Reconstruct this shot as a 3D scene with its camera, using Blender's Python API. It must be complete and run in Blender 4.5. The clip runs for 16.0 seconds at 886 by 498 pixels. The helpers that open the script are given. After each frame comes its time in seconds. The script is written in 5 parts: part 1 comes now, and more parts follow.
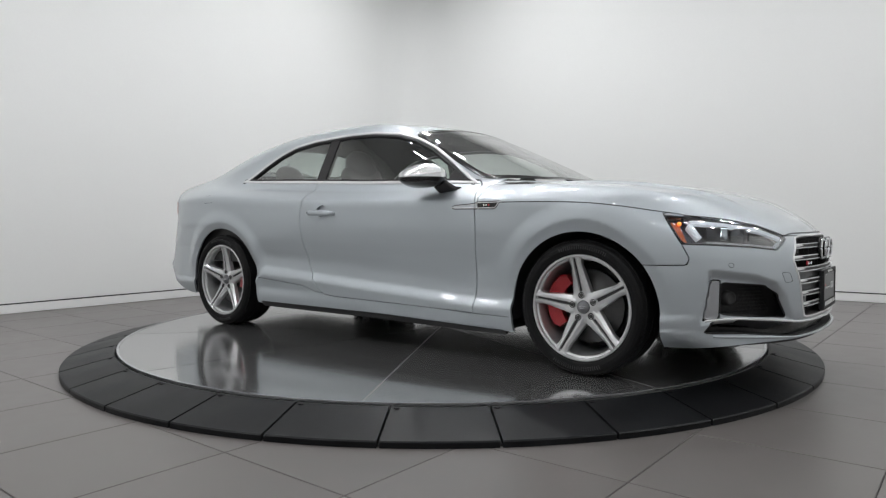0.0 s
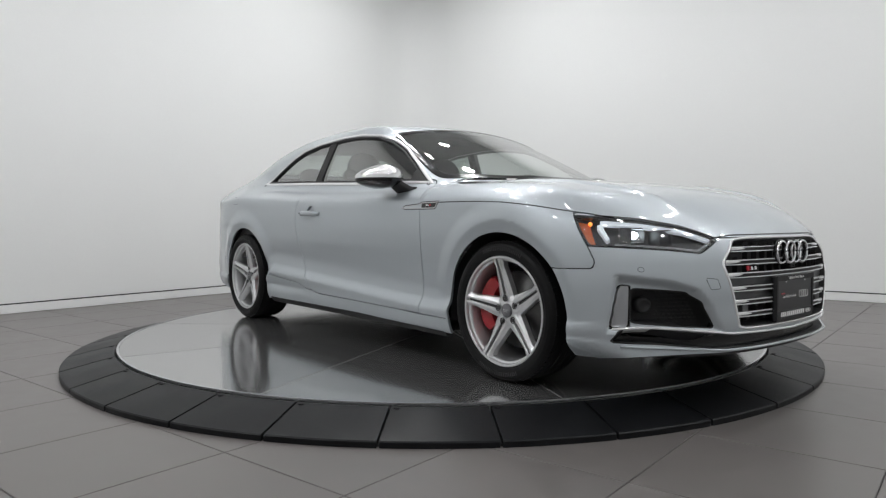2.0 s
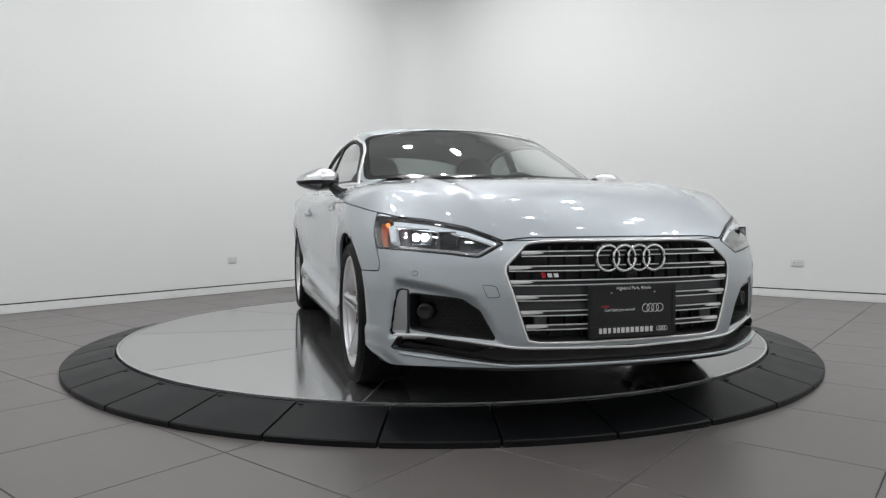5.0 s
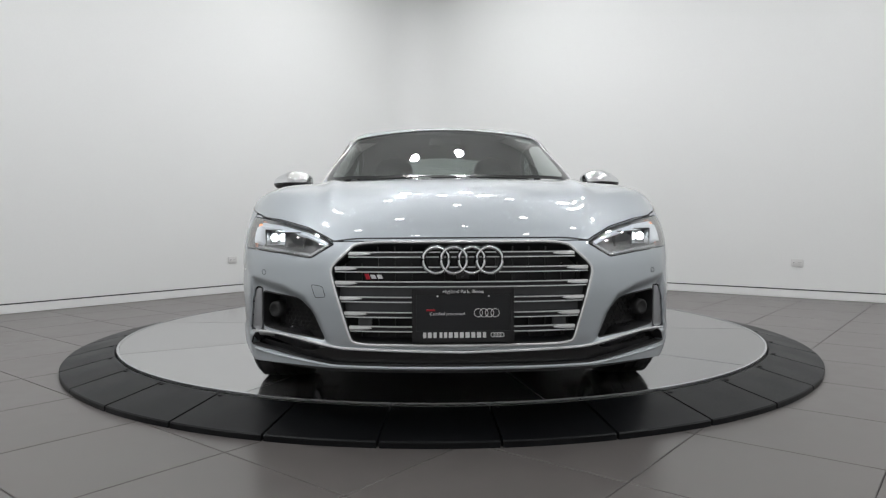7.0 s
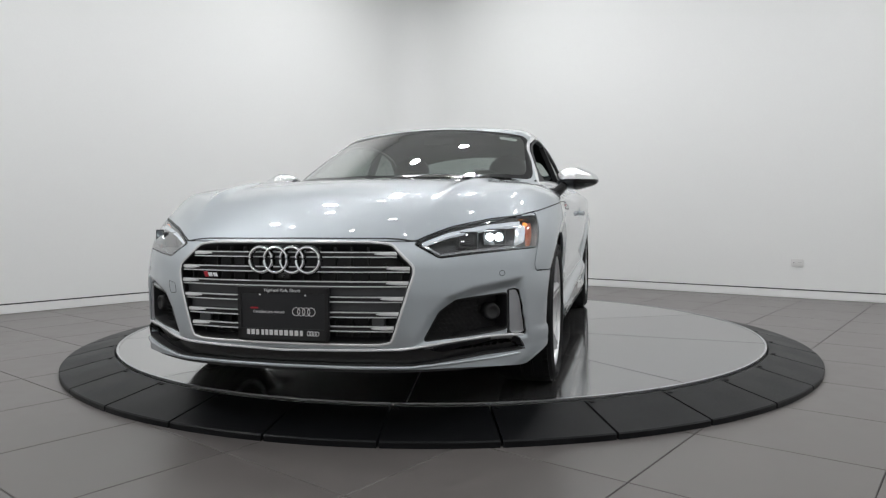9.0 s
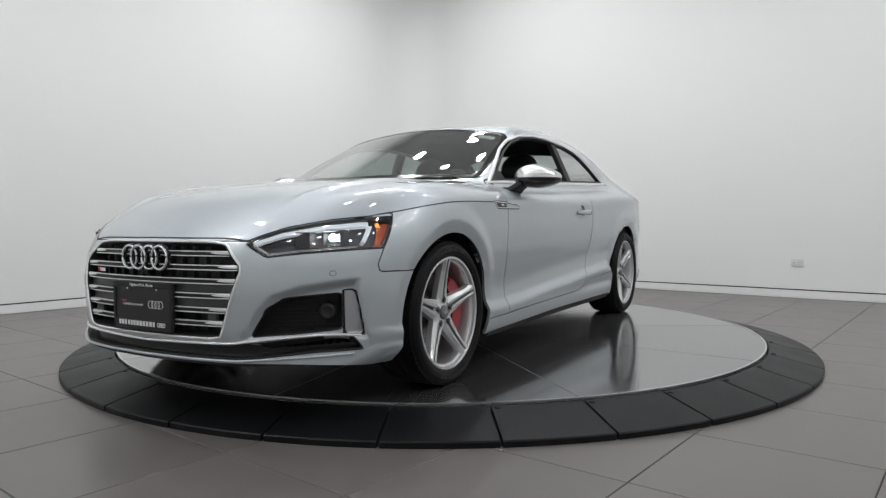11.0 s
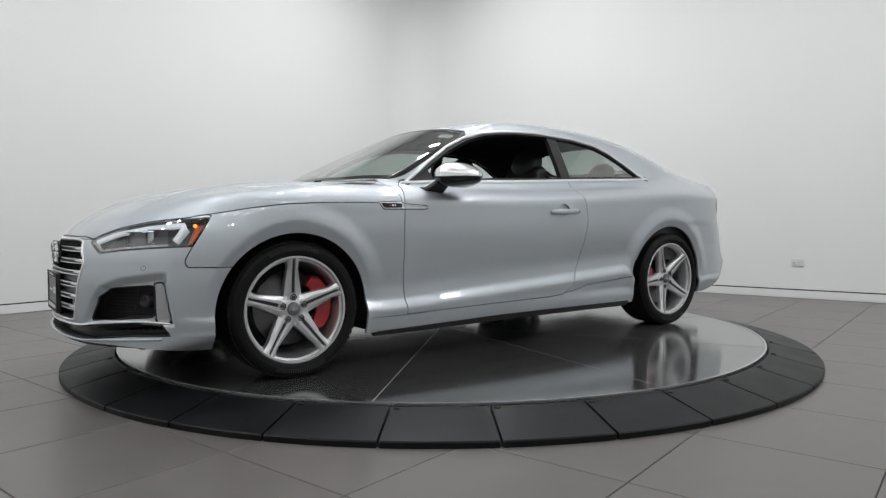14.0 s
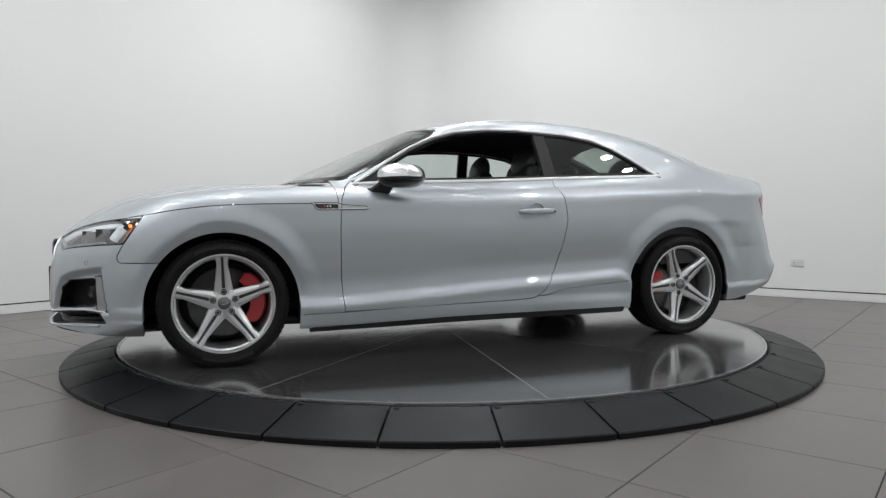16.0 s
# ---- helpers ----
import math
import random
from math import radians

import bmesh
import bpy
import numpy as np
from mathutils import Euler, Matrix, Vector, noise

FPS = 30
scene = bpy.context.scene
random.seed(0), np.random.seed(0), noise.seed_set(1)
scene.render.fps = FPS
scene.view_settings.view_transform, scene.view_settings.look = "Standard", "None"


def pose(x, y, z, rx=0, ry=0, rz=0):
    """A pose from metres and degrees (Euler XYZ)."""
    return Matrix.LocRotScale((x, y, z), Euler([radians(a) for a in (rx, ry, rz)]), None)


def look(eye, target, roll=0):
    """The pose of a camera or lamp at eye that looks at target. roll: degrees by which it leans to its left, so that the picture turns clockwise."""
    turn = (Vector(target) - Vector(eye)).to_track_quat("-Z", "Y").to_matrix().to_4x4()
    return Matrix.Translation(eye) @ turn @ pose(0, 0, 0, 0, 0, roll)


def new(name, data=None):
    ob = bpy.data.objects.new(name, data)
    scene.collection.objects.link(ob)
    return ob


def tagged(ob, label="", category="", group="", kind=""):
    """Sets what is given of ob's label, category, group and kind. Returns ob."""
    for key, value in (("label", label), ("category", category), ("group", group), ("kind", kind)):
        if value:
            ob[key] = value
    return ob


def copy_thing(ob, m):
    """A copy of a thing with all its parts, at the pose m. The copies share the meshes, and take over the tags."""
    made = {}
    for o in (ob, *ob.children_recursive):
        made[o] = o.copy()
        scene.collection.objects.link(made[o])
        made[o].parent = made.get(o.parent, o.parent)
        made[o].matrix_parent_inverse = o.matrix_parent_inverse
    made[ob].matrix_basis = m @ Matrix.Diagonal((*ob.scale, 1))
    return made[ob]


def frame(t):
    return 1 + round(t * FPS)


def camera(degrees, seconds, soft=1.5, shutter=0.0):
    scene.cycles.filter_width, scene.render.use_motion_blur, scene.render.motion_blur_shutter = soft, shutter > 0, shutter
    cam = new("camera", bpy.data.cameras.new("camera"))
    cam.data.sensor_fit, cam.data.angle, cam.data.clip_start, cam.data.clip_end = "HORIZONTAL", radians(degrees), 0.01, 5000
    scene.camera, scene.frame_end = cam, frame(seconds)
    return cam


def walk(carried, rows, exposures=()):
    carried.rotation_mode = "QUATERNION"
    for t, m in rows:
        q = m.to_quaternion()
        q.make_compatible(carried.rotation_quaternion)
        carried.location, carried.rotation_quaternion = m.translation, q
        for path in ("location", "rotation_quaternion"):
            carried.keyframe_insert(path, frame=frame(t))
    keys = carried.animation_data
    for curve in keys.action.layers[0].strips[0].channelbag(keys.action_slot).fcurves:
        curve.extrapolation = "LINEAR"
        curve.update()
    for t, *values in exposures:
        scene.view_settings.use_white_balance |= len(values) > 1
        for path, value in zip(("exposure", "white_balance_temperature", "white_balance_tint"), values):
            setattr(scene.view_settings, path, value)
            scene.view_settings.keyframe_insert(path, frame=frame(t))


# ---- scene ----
cam = camera(66.4, 16.0, soft=1.3)
EYE = (0.0, -4.707, 0.803)
CAM = look(EYE, (0.00206, -3.707, 0.803 - 0.0386), roll=-0.27)
walk(cam, [(0.0, CAM), (16.0, CAM)])

# ---- light ----
world = bpy.data.worlds.new("world")
scene.world = world
world.use_nodes = True
world.node_tree.nodes["Background"].inputs[0].default_value = (0.9, 0.95, 1.0, 1)
world.node_tree.nodes["Background"].inputs[1].default_value = 0.05
scene.view_settings.exposure = 0.0

DECK = 0.088        # height of the turntable's top
R_DISC, R_RING = 2.05, 2.332
CORNER = Vector((-0.42, 5.69, 0))      # where the two seen walls meet
A_LEFT, A_RIGHT = radians(51.0), radians(-39.0)
ROOM, HIGH = 10.6, 4.7


# ---- materials ----
def mat(name, col, rough=0.5, metal=0.0, noise_scale=0.0, vary=0.0, bump=0.0, rough_vary=0.0, coat=0.0, fine=0.0, spec=0.5):
    """A principled material whose colour, roughness and relief vary at two scales."""
    m = bpy.data.materials.new(name)
    m.use_nodes = True
    nt = m.node_tree
    b = nt.nodes["Principled BSDF"]
    b.inputs["Base Color"].default_value = (*col, 1)
    b.inputs["Roughness"].default_value = rough
    b.inputs["Metallic"].default_value = metal
    b.inputs["Coat Weight"].default_value = coat
    b.inputs["Coat Roughness"].default_value = 0.03
    b.inputs["Specular IOR Level"].default_value = spec
    if noise_scale:
        tc = nt.nodes.new("ShaderNodeTexCoord")
        n1 = nt.nodes.new("ShaderNodeTexNoise")
        n1.inputs["Scale"].default_value, n1.inputs["Detail"].default_value = noise_scale, 4
        n2 = nt.nodes.new("ShaderNodeTexNoise")
        n2.inputs["Scale"].default_value, n2.inputs["Detail"].default_value = fine or noise_scale * 12, 3
        for n in (n1, n2):
            nt.links.new(tc.outputs["Object"], n.inputs["Vector"])
        add = nt.nodes.new("ShaderNodeMath")
        add.operation = "ADD"
        nt.links.new(n1.outputs["Fac"], add.inputs[0])
        nt.links.new(n2.outputs["Fac"], add.inputs[1])
        if vary:
            r = nt.nodes.new("ShaderNodeMapRange")
            r.inputs[1].default_value, r.inputs[2].default_value = 0.6, 1.4
            r.inputs[3].default_value, r.inputs[4].default_value = 1 - vary, 1 + vary
            nt.links.new(add.outputs[0], r.inputs[0])
            mix = nt.nodes.new("ShaderNodeVectorMath")
            mix.operation = "SCALE"
            mix.inputs[0].default_value = col
            nt.links.new(r.outputs[0], mix.inputs["Scale"])
            nt.links.new(mix.outputs[0], b.inputs["Base Color"])
        if rough_vary:
            r = nt.nodes.new("ShaderNodeMapRange")
            r.inputs[1].default_value, r.inputs[2].default_value = 0.6, 1.4
            r.inputs[3].default_value, r.inputs[4].default_value = max(rough - rough_vary, 0.01), rough + rough_vary
            nt.links.new(add.outputs[0], r.inputs[0])
            nt.links.new(r.outputs[0], b.inputs["Roughness"])
        if bump:
            bp = nt.nodes.new("ShaderNodeBump")
            bp.inputs["Strength"].default_value, bp.inputs["Distance"].default_value = 1.0, bump
            nt.links.new(n2.outputs["Fac"], bp.inputs["Height"])
            nt.links.new(bp.outputs[0], b.inputs["Normal"])
    return m


def glow(name, col, strength):
    m = bpy.data.materials.new(name)
    m.use_nodes = True
    nt = m.node_tree
    b = nt.nodes["Principled BSDF"]
    b.inputs["Base Color"].default_value = (*col, 1)
    b.inputs["Emission Color"].default_value = (*col, 1)
    b.inputs["Emission Strength"].default_value = strength
    return m


def glass(name, col, rough=0.0, gloss=0.11):
    """A thin sheet of glass: tinted see-through with a clear-coat reflection."""
    m = bpy.data.materials.new(name)
    m.use_nodes = True
    nt = m.node_tree
    nt.nodes.remove(nt.nodes["Principled BSDF"])
    tr = nt.nodes.new("ShaderNodeBsdfTransparent")
    tr.inputs[0].default_value = (*col, 1)
    gl = nt.nodes.new("ShaderNodeBsdfGlossy")
    gl.inputs["Roughness"].default_value = rough
    lw = nt.nodes.new("ShaderNodeLayerWeight")
    lw.inputs[0].default_value = 0.5
    up = nt.nodes.new("ShaderNodeMath")
    up.operation = "POWER"
    up.inputs[1].default_value = 2.0
    nt.links.new(lw.outputs["Facing"], up.inputs[0])
    fr = nt.nodes.new("ShaderNodeMapRange")
    fr.inputs[3].default_value, fr.inputs[4].default_value = gloss, 1.0
    nt.links.new(up.outputs[0], fr.inputs[0])
    mx = nt.nodes.new("ShaderNodeMixShader")
    nt.links.new(fr.outputs[0], mx.inputs[0])
    nt.links.new(tr.outputs[0], mx.inputs[1])
    nt.links.new(gl.outputs[0], mx.inputs[2])
    nt.links.new(mx.outputs[0], nt.nodes["Material Output"].inputs[0])
    return m


def paint_material():
    """Silver metallic paint: fine flakes under a clear coat."""
    m = bpy.data.materials.new("silver_paint")
    m.use_nodes = True
    nt = m.node_tree
    b = nt.nodes["Principled BSDF"]
    b.inputs["Base Color"].default_value = (0.455, 0.495, 0.525, 1)
    b.inputs["Metallic"].default_value = 0.66
    b.inputs["Roughness"].default_value = 0.45
    b.inputs["Coat Weight"].default_value = 1.0
    b.inputs["Coat Roughness"].default_value = 0.02
    tc = nt.nodes.new("ShaderNodeTexCoord")
    vo = nt.nodes.new("ShaderNodeTexNoise")
    vo.inputs["Scale"].default_value, vo.inputs["Detail"].default_value = 900, 1
    nt.links.new(tc.outputs["Object"], vo.inputs["Vector"])
    bp = nt.nodes.new("ShaderNodeBump")
    bp.inputs["Strength"].default_value, bp.inputs["Distance"].default_value = 0.25, 0.0006
    nt.links.new(vo.outputs["Fac"], bp.inputs["Height"])
    nt.links.new(bp.outputs[0], b.inputs["Normal"])
    return m


PAINT = paint_material()
WALL = mat("wall_paint", (0.80, 0.81, 0.80), 0.55, noise_scale=0.6, vary=0.012, bump=0.0004, fine=60)
CEIL = mat("ceiling_paint", (0.55, 0.56, 0.56), 0.8, noise_scale=0.8, vary=0.04)
TILE = mat("grey_floor_tile", (0.132, 0.121, 0.116), 0.34, noise_scale=1.1, vary=0.10, rough_vary=0.04, fine=9)
GROUT = mat("dark_grout", (0.05, 0.048, 0.046), 0.8, noise_scale=4, vary=0.1)
RUBBER = mat("black_ring_plastic", (0.0075, 0.008, 0.009), 0.42, noise_scale=3, vary=0.25, rough_vary=0.08, bump=0.0003, fine=180, spec=0.16)
CHROME = mat("chrome", (0.82, 0.83, 0.85), 0.08, 1.0)
TRIM = mat("bright_anodised_trim", (0.86, 0.87, 0.88), 0.25, 0.45)
SATIN = mat("satin_aluminium", (0.70, 0.71, 0.73), 0.24, 1.0, noise_scale=30, rough_vary=0.04)
BLACK = mat("gloss_black_plastic", (0.008, 0.008, 0.009), 0.15)
DARK = mat("matt_black_plastic", (0.010, 0.010, 0.011), 0.6, noise_scale=25, vary=0.2, bump=0.0003)
SILVER_RIM = mat("silver_wheel_paint", (0.64, 0.645, 0.655), 0.36, 0.85, coat=0.4, noise_scale=5, rough_vary=0.02, fine=20)
TYRE = mat("tyre_rubber", (0.005, 0.005, 0.0055), 0.6, noise_scale=9, vary=0.2, rough_vary=0.1, bump=0.0004, fine=220, spec=0.2)
IRON = mat("brake_disc_iron", (0.11, 0.11, 0.11), 0.35, 1.0, noise_scale=40, vary=0.15)
RED = mat("red_brake_paint", (0.30, 0.008, 0.014), 0.3, coat=0.5, noise_scale=14, vary=0.08)
GLASS = glass("window_glass", (0.80, 0.88, 0.84))
LENS = glass("clear_lens", (0.95, 0.96, 0.97))
LEATHER = mat("black_leather", (0.016, 0.016, 0.017), 0.42, noise_scale=12, vary=0.15, bump=0.0006, fine=160)
CARPET = mat("black_carpet", (0.012, 0.012, 0.012), 0.95, noise_scale=60, vary=0.2)


# ---- mesh helpers ----
def part(name, bm, material, parent, label="", smooth=False):
    me = bpy.data.meshes.new(name)
    if smooth:
        for f in bm.faces:
            f.smooth = True
    bm.to_mesh(me)
    bm.free()
    me.materials.append(material)
    ob = new(name, me)
    ob.parent = parent
    return tagged(ob, label)


def empty(name, m=Matrix()):
    ob = new(name)
    ob.empty_display_size = 0.1
    ob.matrix_basis = m
    return ob


def box(bm, lo, hi, bevel=0.0, m=Matrix(), segments=2):
    c = [(a + b) / 2 for a, b in zip(lo, hi)]
    s = [b - a for a, b in zip(lo, hi)]
    g = bmesh.ops.create_cube(bm, size=1, matrix=m @ Matrix.Translation(c) @ Matrix.Diagonal((*s, 1)))
    if bevel:
        e = list({e for v in g["verts"] for e in v.link_edges})
        bmesh.ops.bevel(bm, geom=e, offset=bevel, segments=segments, profile=0.5, affect="EDGES")
    return bm


def lathe(bm, prof, n=64, m=Matrix()):
    """Turns a profile of (radius, along) round the y axis; closed if the ends have radius 0."""
    rings = []
    for r, y in prof:
        if r < 1e-6:
            rings.append([bm.verts.new(m @ Vector((0, y, 0)))])
        else:
            rings.append([bm.verts.new(m @ Vector((r * math.cos(k * math.tau / n), y, r * math.sin(k * math.tau / n)))) for k in range(n)])
    for a, b in zip(rings, rings[1:]):
        for k in range(n):
            j = (k + 1) % n
            q = [a[k % len(a)], a[j % len(a)], b[j % len(b)], b[k % len(b)]]
            q = [v for i, v in enumerate(q) if v not in q[:i]]
            if len(q) > 2:
                try:
                    bm.faces.new(q)
                except ValueError:
                    pass
    return bm


def prism(bm, poly, lo, hi, m=Matrix()):
    """Extrudes a polygon of (a, b) along the third axis."""
    n = len(poly)
    va = [bm.verts.new(m @ Vector((a, b, lo))) for a, b in poly]
    vb = [bm.verts.new(m @ Vector((a, b, hi))) for a, b in poly]
    bm.faces.new(va[::-1])
    bm.faces.new(vb)
    for i in range(n):
        bm.faces.new((va[i], va[(i + 1) % n], vb[(i + 1) % n], vb[i]))
    return bm


def tube(bm, pts, r, n=8, closed=False):
    """A round rod along a line of points."""
    pts = [Vector(p) for p in pts]
    rings = []
    for i, p in enumerate(pts):
        a = pts[i - 1] if (i or closed) else p
        b = pts[(i + 1) % len(pts)] if (i < len(pts) - 1 or closed) else p
        q = (b - a).normalized().to_track_quat("Z", "Y")
        rings.append([bm.verts.new(p + q @ Vector((r * math.cos(k * math.tau / n), r * math.sin(k * math.tau / n), 0))) for k in range(n)])
    pairs = list(zip(rings, rings[1:])) + ([(rings[-1], rings[0])] if closed else [])
    for a, b in pairs:
        for k in range(n):
            bm.faces.new((a[k], a[(k + 1) % n], b[(k + 1) % n], b[k]))
    if not closed:
        bm.faces.new(rings[0][::-1])
        bm.faces.new(rings[-1])
    return bm


# ---- the room ----
def room():
    ul = Vector((-math.cos(A_LEFT), -math.sin(A_LEFT), 0))
    ur = Vector((math.cos(A_RIGHT), math.sin(A_RIGHT), 0))
    far = CORNER + ul * ROOM + ur * ROOM
    names = ("wall_west", "wall_east", "wall_south", "wall_north")
    ends = ((CORNER, ul, -ur), (CORNER, ur, -ul), (far, -ul, ur), (far, -ur, ul))
    for name, (p, along, out) in zip(names, ends):
        m = Matrix((along, out, Vector((0, 0, 1)))).transposed().to_4x4()
        m.translation = p
        bm = bmesh.new()
        box(bm, (-0.2, 0, 0.0), (ROOM, 0.2, HIGH), m=m)
        w = part(name, bm, WALL, None)
        tagged(w, "smooth white painted showroom wall", "wall", kind="structure")
        bm = bmesh.new()
        box(bm, (0, -0.012, 0.004), (ROOM, 0.0, 0.083), m=m)
        b = part("baseboard", bm, WALL, None)
        tagged(b, "low white baseboard under a dark reveal line", "baseboard", kind="structure")
        bm = bmesh.new()
        box(bm, (0, -0.0125, 0.084), (ROOM, 0.0, 0.094), m=m)
        tagged(part("trim", bm, DARK, None), "thin dark reveal line above the baseboard", "trim", kind="structure")
    # softly rounded corner
    bm = bmesh.new()
    rad, c = 0.6, CORNER + (ul + ur) * 0.6
    a0 = math.atan2(-ur.y, -ur.x)
    va = []
    for k in range(17):
        a = a0 - math.pi / 2 * k / 16
        p = c + Vector((math.cos(a), math.sin(a), 0)) * (rad - 0.001)
        va.append((bm.verts.new((p.x, p.y, 0)), bm.verts.new((p.x, p.y, HIGH))))
    for (a, b), (d, e) in zip(va, va[1:]):
        bm.faces.new((a, b, e, d))
    tagged(part("wall_corner", bm, WALL, None, smooth=True), "rounded white corner between two walls", "wall", kind="structure")
    m = Matrix((ur, -ul, Vector((0, 0, 1)))).transposed().to_4x4()
    m.translation = CORNER + ul * ROOM
    bm = bmesh.new()
    box(bm, (-0.2, -0.2, HIGH), (ROOM + 0.2, ROOM + 0.2, HIGH + 0.2), m=m)
    tagged(part("ceiling", bm, CEIL, None), "plain light grey showroom ceiling", "ceiling", kind="structure")
    bm = bmesh.new()
    box(bm, (-0.2, -0.2, -0.2), (ROOM + 0.2, ROOM + 0.2, -0.004), m=m)
    fl = tagged(part("floor", bm, GROUT, None), "dark grey tiled showroom floor", "floor", kind="structure")
    return m, fl


ROOM_M, FLOOR = room()


def downlight(p, size, material, label):
    root = empty("ceiling_light", Matrix.Translation(p))
    bm = bmesh.new()
    lathe(bm, [(size, 0), (size, -0.012), (size + 0.025, -0.012), (size + 0.03, 0.0)], 32, Matrix.Rotation(radians(90), 4, "X"))
    part("rim", bm, WALL, root, "white trim ring")
    bm = bmesh.new()
    bmesh.ops.create_circle(bm, cap_ends=True, radius=size - 0.004, segments=10, matrix=Matrix.Translation((0, 0, -0.004)) @ Matrix.Rotation(math.pi, 4, "X"))
    part("lamp_disc", bm, material, root, "bright white lamp face")
    return tagged(root, label, "downlight", "ceiling downlights")


def downlights():
    """A strong row added to brighten the two washed walls, a weaker one added along the others as fill, and a field
    over the turntable.
    """
    d, far, near, field = 2.3, [], [], []
    for k in range(6):
        t = 1.6 + (ROOM - 2.6) * k / 5
        far += [(t, ROOM - d), (d, ROOM - t)]
        near += [(t - 0.6, 1.8), (ROOM - 1.8, t)]
    for i in range(5):
        for j in range(5):
            field.append((2.7 + 1.3 * i, 2.7 + 1.3 * j))
    for spots, size, strength, label in ((far, 0.10, WASH, "added unseen round downlight that washes a seen wall, switched on"), (near, 0.10, BACK, "added unseen round fill downlight behind the camera, switched on"), (field, 0.08, FIELD, "small round recessed downlight over the turntable, switched on")):
        first, material = None, glow("downlight_glow", LAMP_COLOUR, strength)
        for q in spots:
            p = ROOM_M @ Vector((*q, HIGH))
            if first is None:
                first = downlight(p, size, material, label)
            else:
                copy_thing(first, Matrix.Translation(p))


LAMP_COLOUR, WASH, BACK, FIELD = (0.985, 0.985, 1.0), 255, 140, 48
downlights()


# ---- the turntable and its ring ----
def brushed():
    m = mat("brushed_steel_plate", (0.50, 0.50, 0.50), 0.14, 0.88)
    nt = m.node_tree
    b = nt.nodes["Principled BSDF"]
    b.inputs["Anisotropic"].default_value = 0.55
    way = nt.nodes.new("ShaderNodeVectorTransform")
    way.vector_type, way.convert_from, way.convert_to = "VECTOR", "OBJECT", "WORLD"
    way.inputs[0].default_value = (0, 1, 0)
    nt.links.new(way.outputs[0], b.inputs["Tangent"])
    tc = nt.nodes.new("ShaderNodeTexCoord")
    mp = nt.nodes.new("ShaderNodeMapping")
    mp.inputs["Scale"].default_value = (2, 160, 1)
    n1 = nt.nodes.new("ShaderNodeTexNoise")
    n1.inputs["Scale"].default_value, n1.inputs["Detail"].default_value = 3, 5
    nt.links.new(tc.outputs["Object"], mp.inputs[0])
    nt.links.new(mp.outputs[0], n1.inputs["Vector"])
    n2 = nt.nodes.new("ShaderNodeTexNoise")
    n2.inputs["Scale"].default_value, n2.inputs["Detail"].default_value = 2.2, 5
    nt.links.new(tc.outputs["Object"], n2.inputs["Vector"])
    r = nt.nodes.new("ShaderNodeMapRange")
    r.inputs[3].default_value, r.inputs[4].default_value = 0.07, 0.15
    nt.links.new(n2.outputs["Fac"], r.inputs[0])
    nt.links.new(r.outputs[0], b.inputs["Roughness"])
    c = nt.nodes.new("ShaderNodeMapRange")
    c.inputs[3].default_value, c.inputs[4].default_value = 0.43, 0.53
    nt.links.new(n1.outputs["Fac"], c.inputs[0])
    # random tone per plate puts the differing brushed sheen into the colour
    info = nt.nodes.new("ShaderNodeObjectInfo")
    each = nt.nodes.new("ShaderNodeMapRange")
    each.inputs[3].default_value, each.inputs[4].default_value = 0.58, 1.14
    nt.links.new(info.outputs["Random"], each.inputs[0])
    mul = nt.nodes.new("ShaderNodeMath")
    mul.operation = "MULTIPLY"
    nt.links.new(c.outputs[0], mul.inputs[0])
    nt.links.new(each.outputs[0], mul.inputs[1])
    nt.links.new(mul.outputs[0], b.inputs["Base Color"])
    bp = nt.nodes.new("ShaderNodeBump")
    bp.inputs["Strength"].default_value, bp.inputs["Distance"].default_value = 0.15, 0.00025
    nt.links.new(n1.outputs["Fac"], bp.inputs["Height"])
    nt.links.new(bp.outputs[0], b.inputs["Normal"])
    return m


STEEL = brushed()
SEAM_METAL = mat("pale_seam_aluminium", (0.36, 0.36, 0.355), 0.45, 0.5, noise_scale=6, vary=0.06)


def turntable():
    root = empty("turntable", Matrix.Translation((0, 0, 0)))
    tagged(root, "round brushed steel turntable deck carrying the car", "turntable")
    bm = bmesh.new()
    bmesh.ops.create_cone(bm, cap_ends=True, segments=128, radius1=R_DISC - 0.004, radius2=R_DISC - 0.004, depth=0.06, matrix=Matrix.Translation((0, 0, DECK - 0.0318)))
    part("base", bm, SEAM_METAL, root, "pale metal base showing in the seams")
    # ten pie-shaped plates, each brushed along its own middle line
    bm = bmesh.new()
    half, r = radians(18), R_DISC - 0.014
    pts = [(0.01 + r * 0.0, 0.0)] + [(r * math.cos(a), r * math.sin(a)) for a in np.linspace(-half, half, 17)]
    g = 0.0036
    pts = [(x, y * (1 - g / max(abs(y), 0.05))) for x, y in pts]
    prism(bm, pts, DECK - 0.005, DECK)
    first = part("plate", bm, STEEL, root)
    for k in range(10):
        ob = first if k == 0 else new("plate", first.data)
        ob.parent = root
        ob.matrix_basis = Matrix.Rotation(radians(-61.5 + 18 + 36 * k), 4, "Z")
    bm = bmesh.new()
    lathe(bm, [(R_DISC - 0.012, DECK - 0.004), (R_DISC - 0.012, DECK + 0.002), (R_DISC, DECK + 0.002), (R_DISC, DECK - 0.01)], 160, Matrix(((1, 0, 0, 0), (0, 0, 1, 0), (0, 1, 0, 0), (0, 0, 0, 1))))
    part("rim", bm, SATIN, root, "polished metal edge band")
    return root


